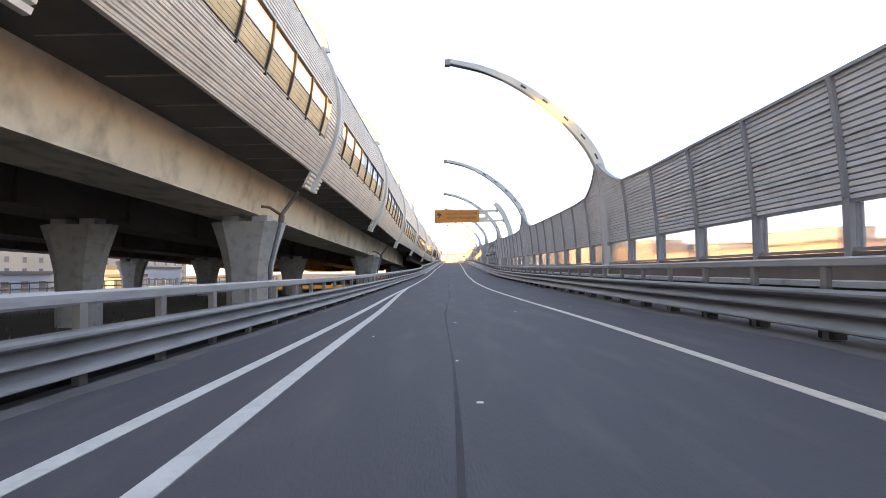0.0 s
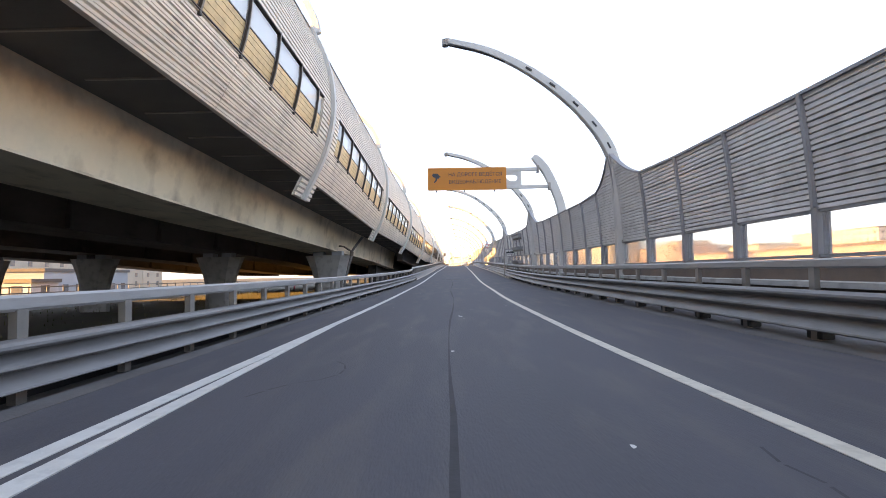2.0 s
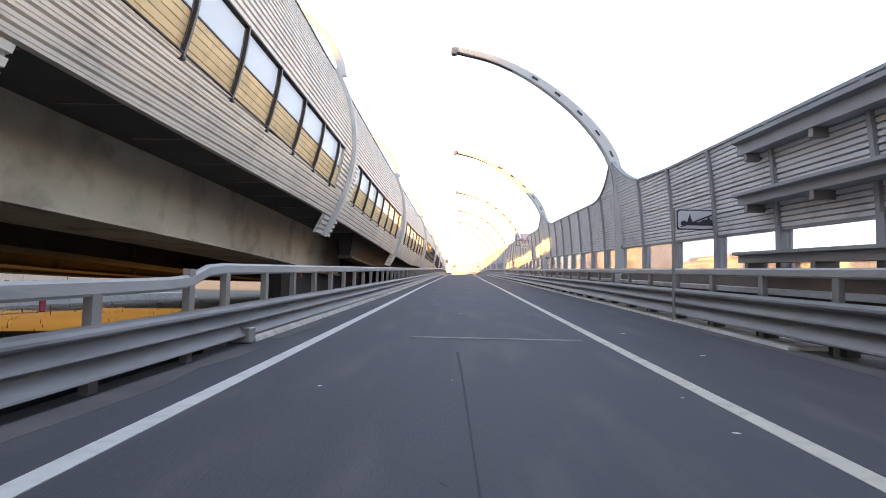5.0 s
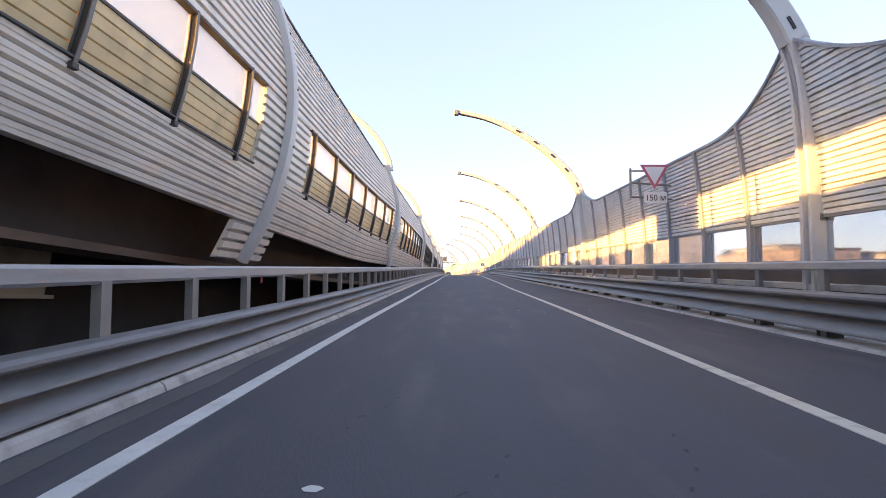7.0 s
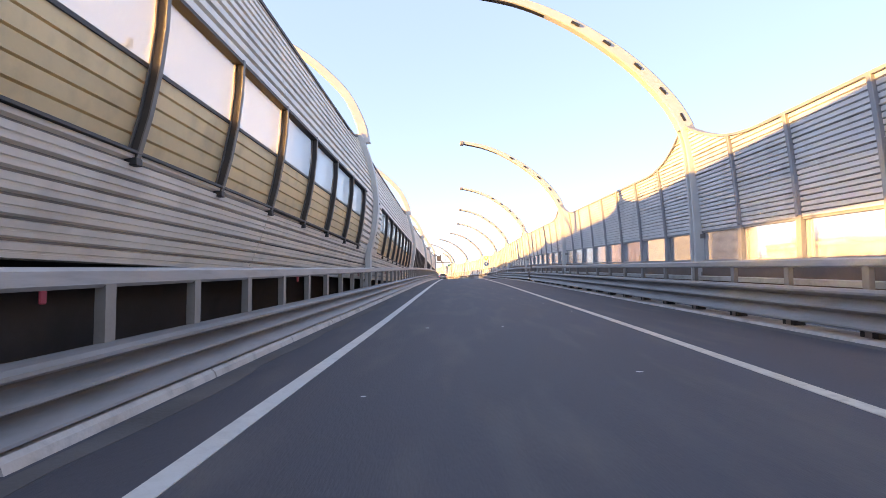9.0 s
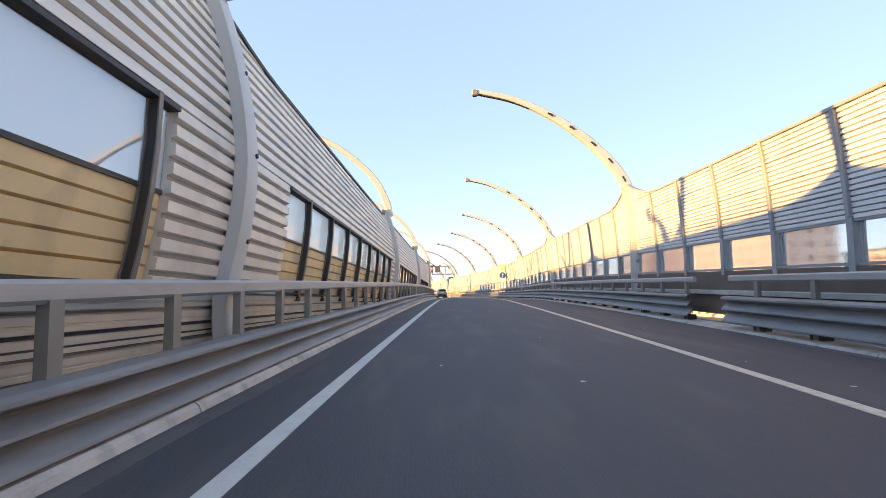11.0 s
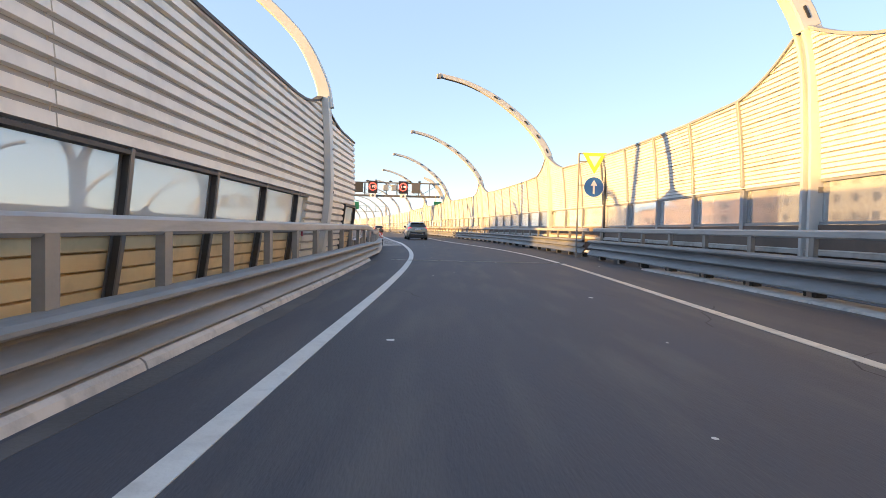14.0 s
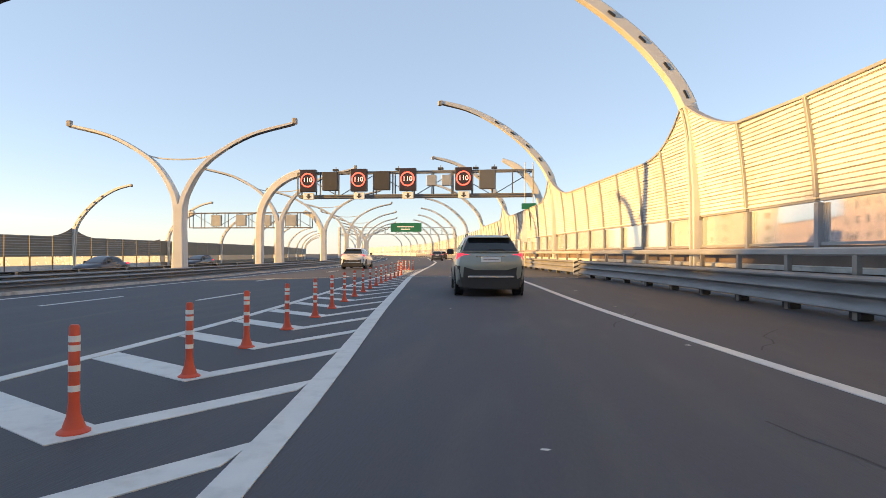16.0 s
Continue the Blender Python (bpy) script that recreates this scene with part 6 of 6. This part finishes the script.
rng = random.Random(5)
for x, y, w, d, h, mat, lab in (
    (96, 30, 16, 46, 7, "brick", "low red brick building behind the noise barrier"),
    (120, 95, 18, 60, 9, "plaster", "beige plastered building behind the noise barrier"),
    (88, 160, 14, 36, 8, "brick", "low red brick building behind the noise barrier"),
    (150, 205, 18, 44, 11, "pale_wall", "pale apartment block behind the noise barrier"),
    (92, 262, 15, 40, 13, "brick", "red brick apartment house behind the noise barrier"),
    (80, 318, 14, 44, 24, "plaster", "beige apartment house with rows of windows"),
    (74, 372, 15, 36, 22, "brick", "red brick apartment house with rows of windows"),
    (60, 440, 16, 40, 20, "pale_wall", "pale apartment block with rows of windows"),
    (210, 330, 22, 60, 23, "pale_wall", "pale apartment block in the distance"),
    (30, 640, 60, 18, 22, "plaster", "beige building in the distance"),
    (64, 60, 12, 30, 5.5, "plaster", "low beige building behind the noise barrier"),
    (72, 112, 12, 34, 7, "brick", "low red brick building behind the noise barrier"),
    (90, 216, 14, 34, 8.5, "brick", "red brick apartment house behind the noise barrier"),
    (120, 300, 16, 50, 14, "plaster", "beige apartment house behind the noise barrier"),
    (112, 240, 14, 34, 12, "plaster", "beige apartment house with rows of windows"),
    (104, 290, 14, 34, 16, "pale_wall", "pale apartment block with rows of windows"),
    (96, 350, 14, 40, 27, "pale_wall", "pale apartment block with rows of windows"),
    (110, 480, 18, 70, 19, "brick", "red brick apartment house behind the noise barrier"),
    (150, 600, 20, 80, 22, "plaster", "beige apartment house in the distance"),
):
    block("building", x, y, w, d, h, mat, lab, rng.uniform(-6, 6), 3.2, 4.2)
# Blocks on this side are added, mostly out of view, to cut off the sun.
block("warehouse", -104, -0.6, 16, 150, 18.0, "plaster", "long beige block added out of view to shade the ground under the viaduct", 0, 4.0, 5.0)
block("apartment_block", -120, 155.1, 16, 99.4, 29.0, "tan_wall", "long tan block added to shade the motorway and slip road", 0, 3.0, 6)
block("apartment_block", -120, 210.3, 16, 10.6, 27.0, "tan_wall", "low tan block added to lower the shade edge between its neighbours", 0, 3.0, 6)
block("apartment_block", -120, 224.3, 16, 17.0, 29.0, "tan_wall", "tan block added out of view to shade the motorway", 0, 3.0, 6)
block("apartment_block", -120, 240.0, 16, 13.6, 27.4, "tan_wall", "lower tan block added out of view to shade the road ahead", 0, 3.0, 6)
block("apartment_block", -124, 32.4, 16, 58, 33.2, "plaster", "tall beige block added out of view to shade the barrier and its lamps", 0, 3.0, 6)

# yard under and behind the viaduct
for x, y, w, d, h, mat, lab in (
    (-72, 26, 12, 30, 5.2, "pale_wall", "long pale shed behind the viaduct"),
    (-66, 84, 8, 12, 3.4, "plaster", "small beige shed behind the viaduct"),
    (-58, 104, 4, 5, 2.8, "pale_wall", "white kiosk behind the viaduct"),
    (-70, 128, 10, 26, 4.5, "plaster", "beige garage row behind the viaduct"),
    (-62, 62, 5, 4, 2.6, "pale_wall", "white kiosk behind the viaduct"),
):
    block("shed", x, y, w, d, h, mat, lab, rng.uniform(-5, 5), 2.8, 3.5)
yard = empty("yard_fence", label="grey rail fence along the yard behind the viaduct", category="fence")
fence_post = Build().box(-0.05, 0.05, -0.05, 0.05, 0, 1.3).mesh("post", "zinc_post")
for y in np.arange(5, 170, 3.0):
    piece("post", fence_post, yard, m=pose(-49.5, y, GROUND + 0.9))
for z in (0.5, 1.2):
    piece("rail", Build().box(-49.56, -49.44, 5, 169, GROUND + 0.9 + z - 0.07, GROUND + 0.9 + z + 0.07).mesh("rail", "zinc"), yard)
tagged(piece("yard_bank", Build().loft([[(-52, y, GROUND - 0.3), (-51, y, GROUND + 0.95), (-48.5, y, GROUND + 0.95), (-47.5, y, GROUND - 0.3)] for y in steps(0, 175, 25)]).mesh("yard_bank", "concrete")), "low concrete bank that carries the yard fence", "bank", kind="structure")
rngg = random.Random(3)
tuft = Build()
for _ in range(1500):
    x, y = rngg.uniform(-46, -9), rngg.uniform(0, 150)
    a, h = rngg.uniform(0, math.tau), rngg.uniform(0.12, 0.4)
    dx, dy = math.cos(a) * 0.04, math.sin(a) * 0.04
    z = GROUND + 0.1
    tuft.add([(x - dx, y - dy, z), (x + dx, y + dy, z), (x + dy * 0.6, y - dx * 0.6, z + h)], [(0, 1, 2)])
tagged(piece("dry_grass", tuft.mesh("dry_grass", "grass")), "dry yellowish grass tufts on the ground under the viaduct", "grass", kind="stuff")


def bare_tree(seed, h):
    r = random.Random(seed)
    t = empty("tree", label="bare brown tree behind the noise barrier", category="tree", group="trees behind the barrier")
    tr = Build()
    tr.tube([(0, 0, 0), (0.1, 0.05, h * 0.3), (0.05, -0.1, h * 0.62), (0.12, 0, h)], [h * 0.022, h * 0.017, h * 0.01, 0.02], 7)
    limbs = []
    for k in range(13):
        z = h * (0.28 + 0.05 * k)
        a, l = r.uniform(0, math.tau), h * (0.34 - 0.018 * k)
        e = (math.cos(a) * l, math.sin(a) * l, z + l * r.uniform(0.5, 0.9))
        m_ = (e[0] * 0.5, e[1] * 0.5, z + (e[2] - z) * 0.4)
        tr.tube([(0.05, 0, z), m_, e], [h * 0.008, h * 0.005, 0.012], 5)
        limbs.append(((0.05, 0, z), m_, e))
    piece("trunk", tr.mesh("trunk", "bark"), t)
    tw = Build()
    for p0, p1, p2 in limbs:
        for _ in range(30):
            q = r.random()
            a = Vector(p1).lerp(Vector(p2), q) if r.random() < 0.7 else Vector(p0).lerp(Vector(p1), 0.5 + q / 2)
            d = Vector((r.uniform(-1, 1), r.uniform(-1, 1), r.uniform(-0.1, 1.2))).normalized()
            b_ = a + d * r.uniform(0.5, 1.3)
            s = d.cross(Vector((0.3, 0.2, 1))).normalized() * 0.02
            tw.add([a - s, a + s, b_], [(0, 1, 2)])
            for _ in range(3):
                c_ = a.lerp(b_, r.uniform(0.3, 0.9))
                d2 = (d + Vector((r.uniform(-1, 1), r.uniform(-1, 1), r.uniform(-0.5, 1)))).normalized() * r.uniform(0.2, 0.55)
                s2 = d2.cross(Vector((0.2, 0.5, 1))).normalized() * 0.014
                tw.add([c_ - s2, c_ + s2, c_ + d2], [(0, 1, 2)])
    piece("crown", tw.mesh("crown", "twig"), t, "crown of fine bare twigs")
    return t


kinds = [bare_tree(1, 8.5), bare_tree(2, 7.0), bare_tree(3, 9.5)]
rt = random.Random(8)
for k, kd in enumerate(kinds):
    kd.matrix_basis = pose(44 + 6 * k, 140 + 30 * k, GROUND, 0, 0, 40 * k)
for y in list(range(150, 270, 15)) + [300, 330, 360, 400, 440]:
    x = right_wall(y) + rt.uniform(14, 46)
    copy_thing(kinds[rt.randrange(3)], pose(x, y + rt.uniform(-6, 6), GROUND, 0, 0, rt.uniform(0, 360)))
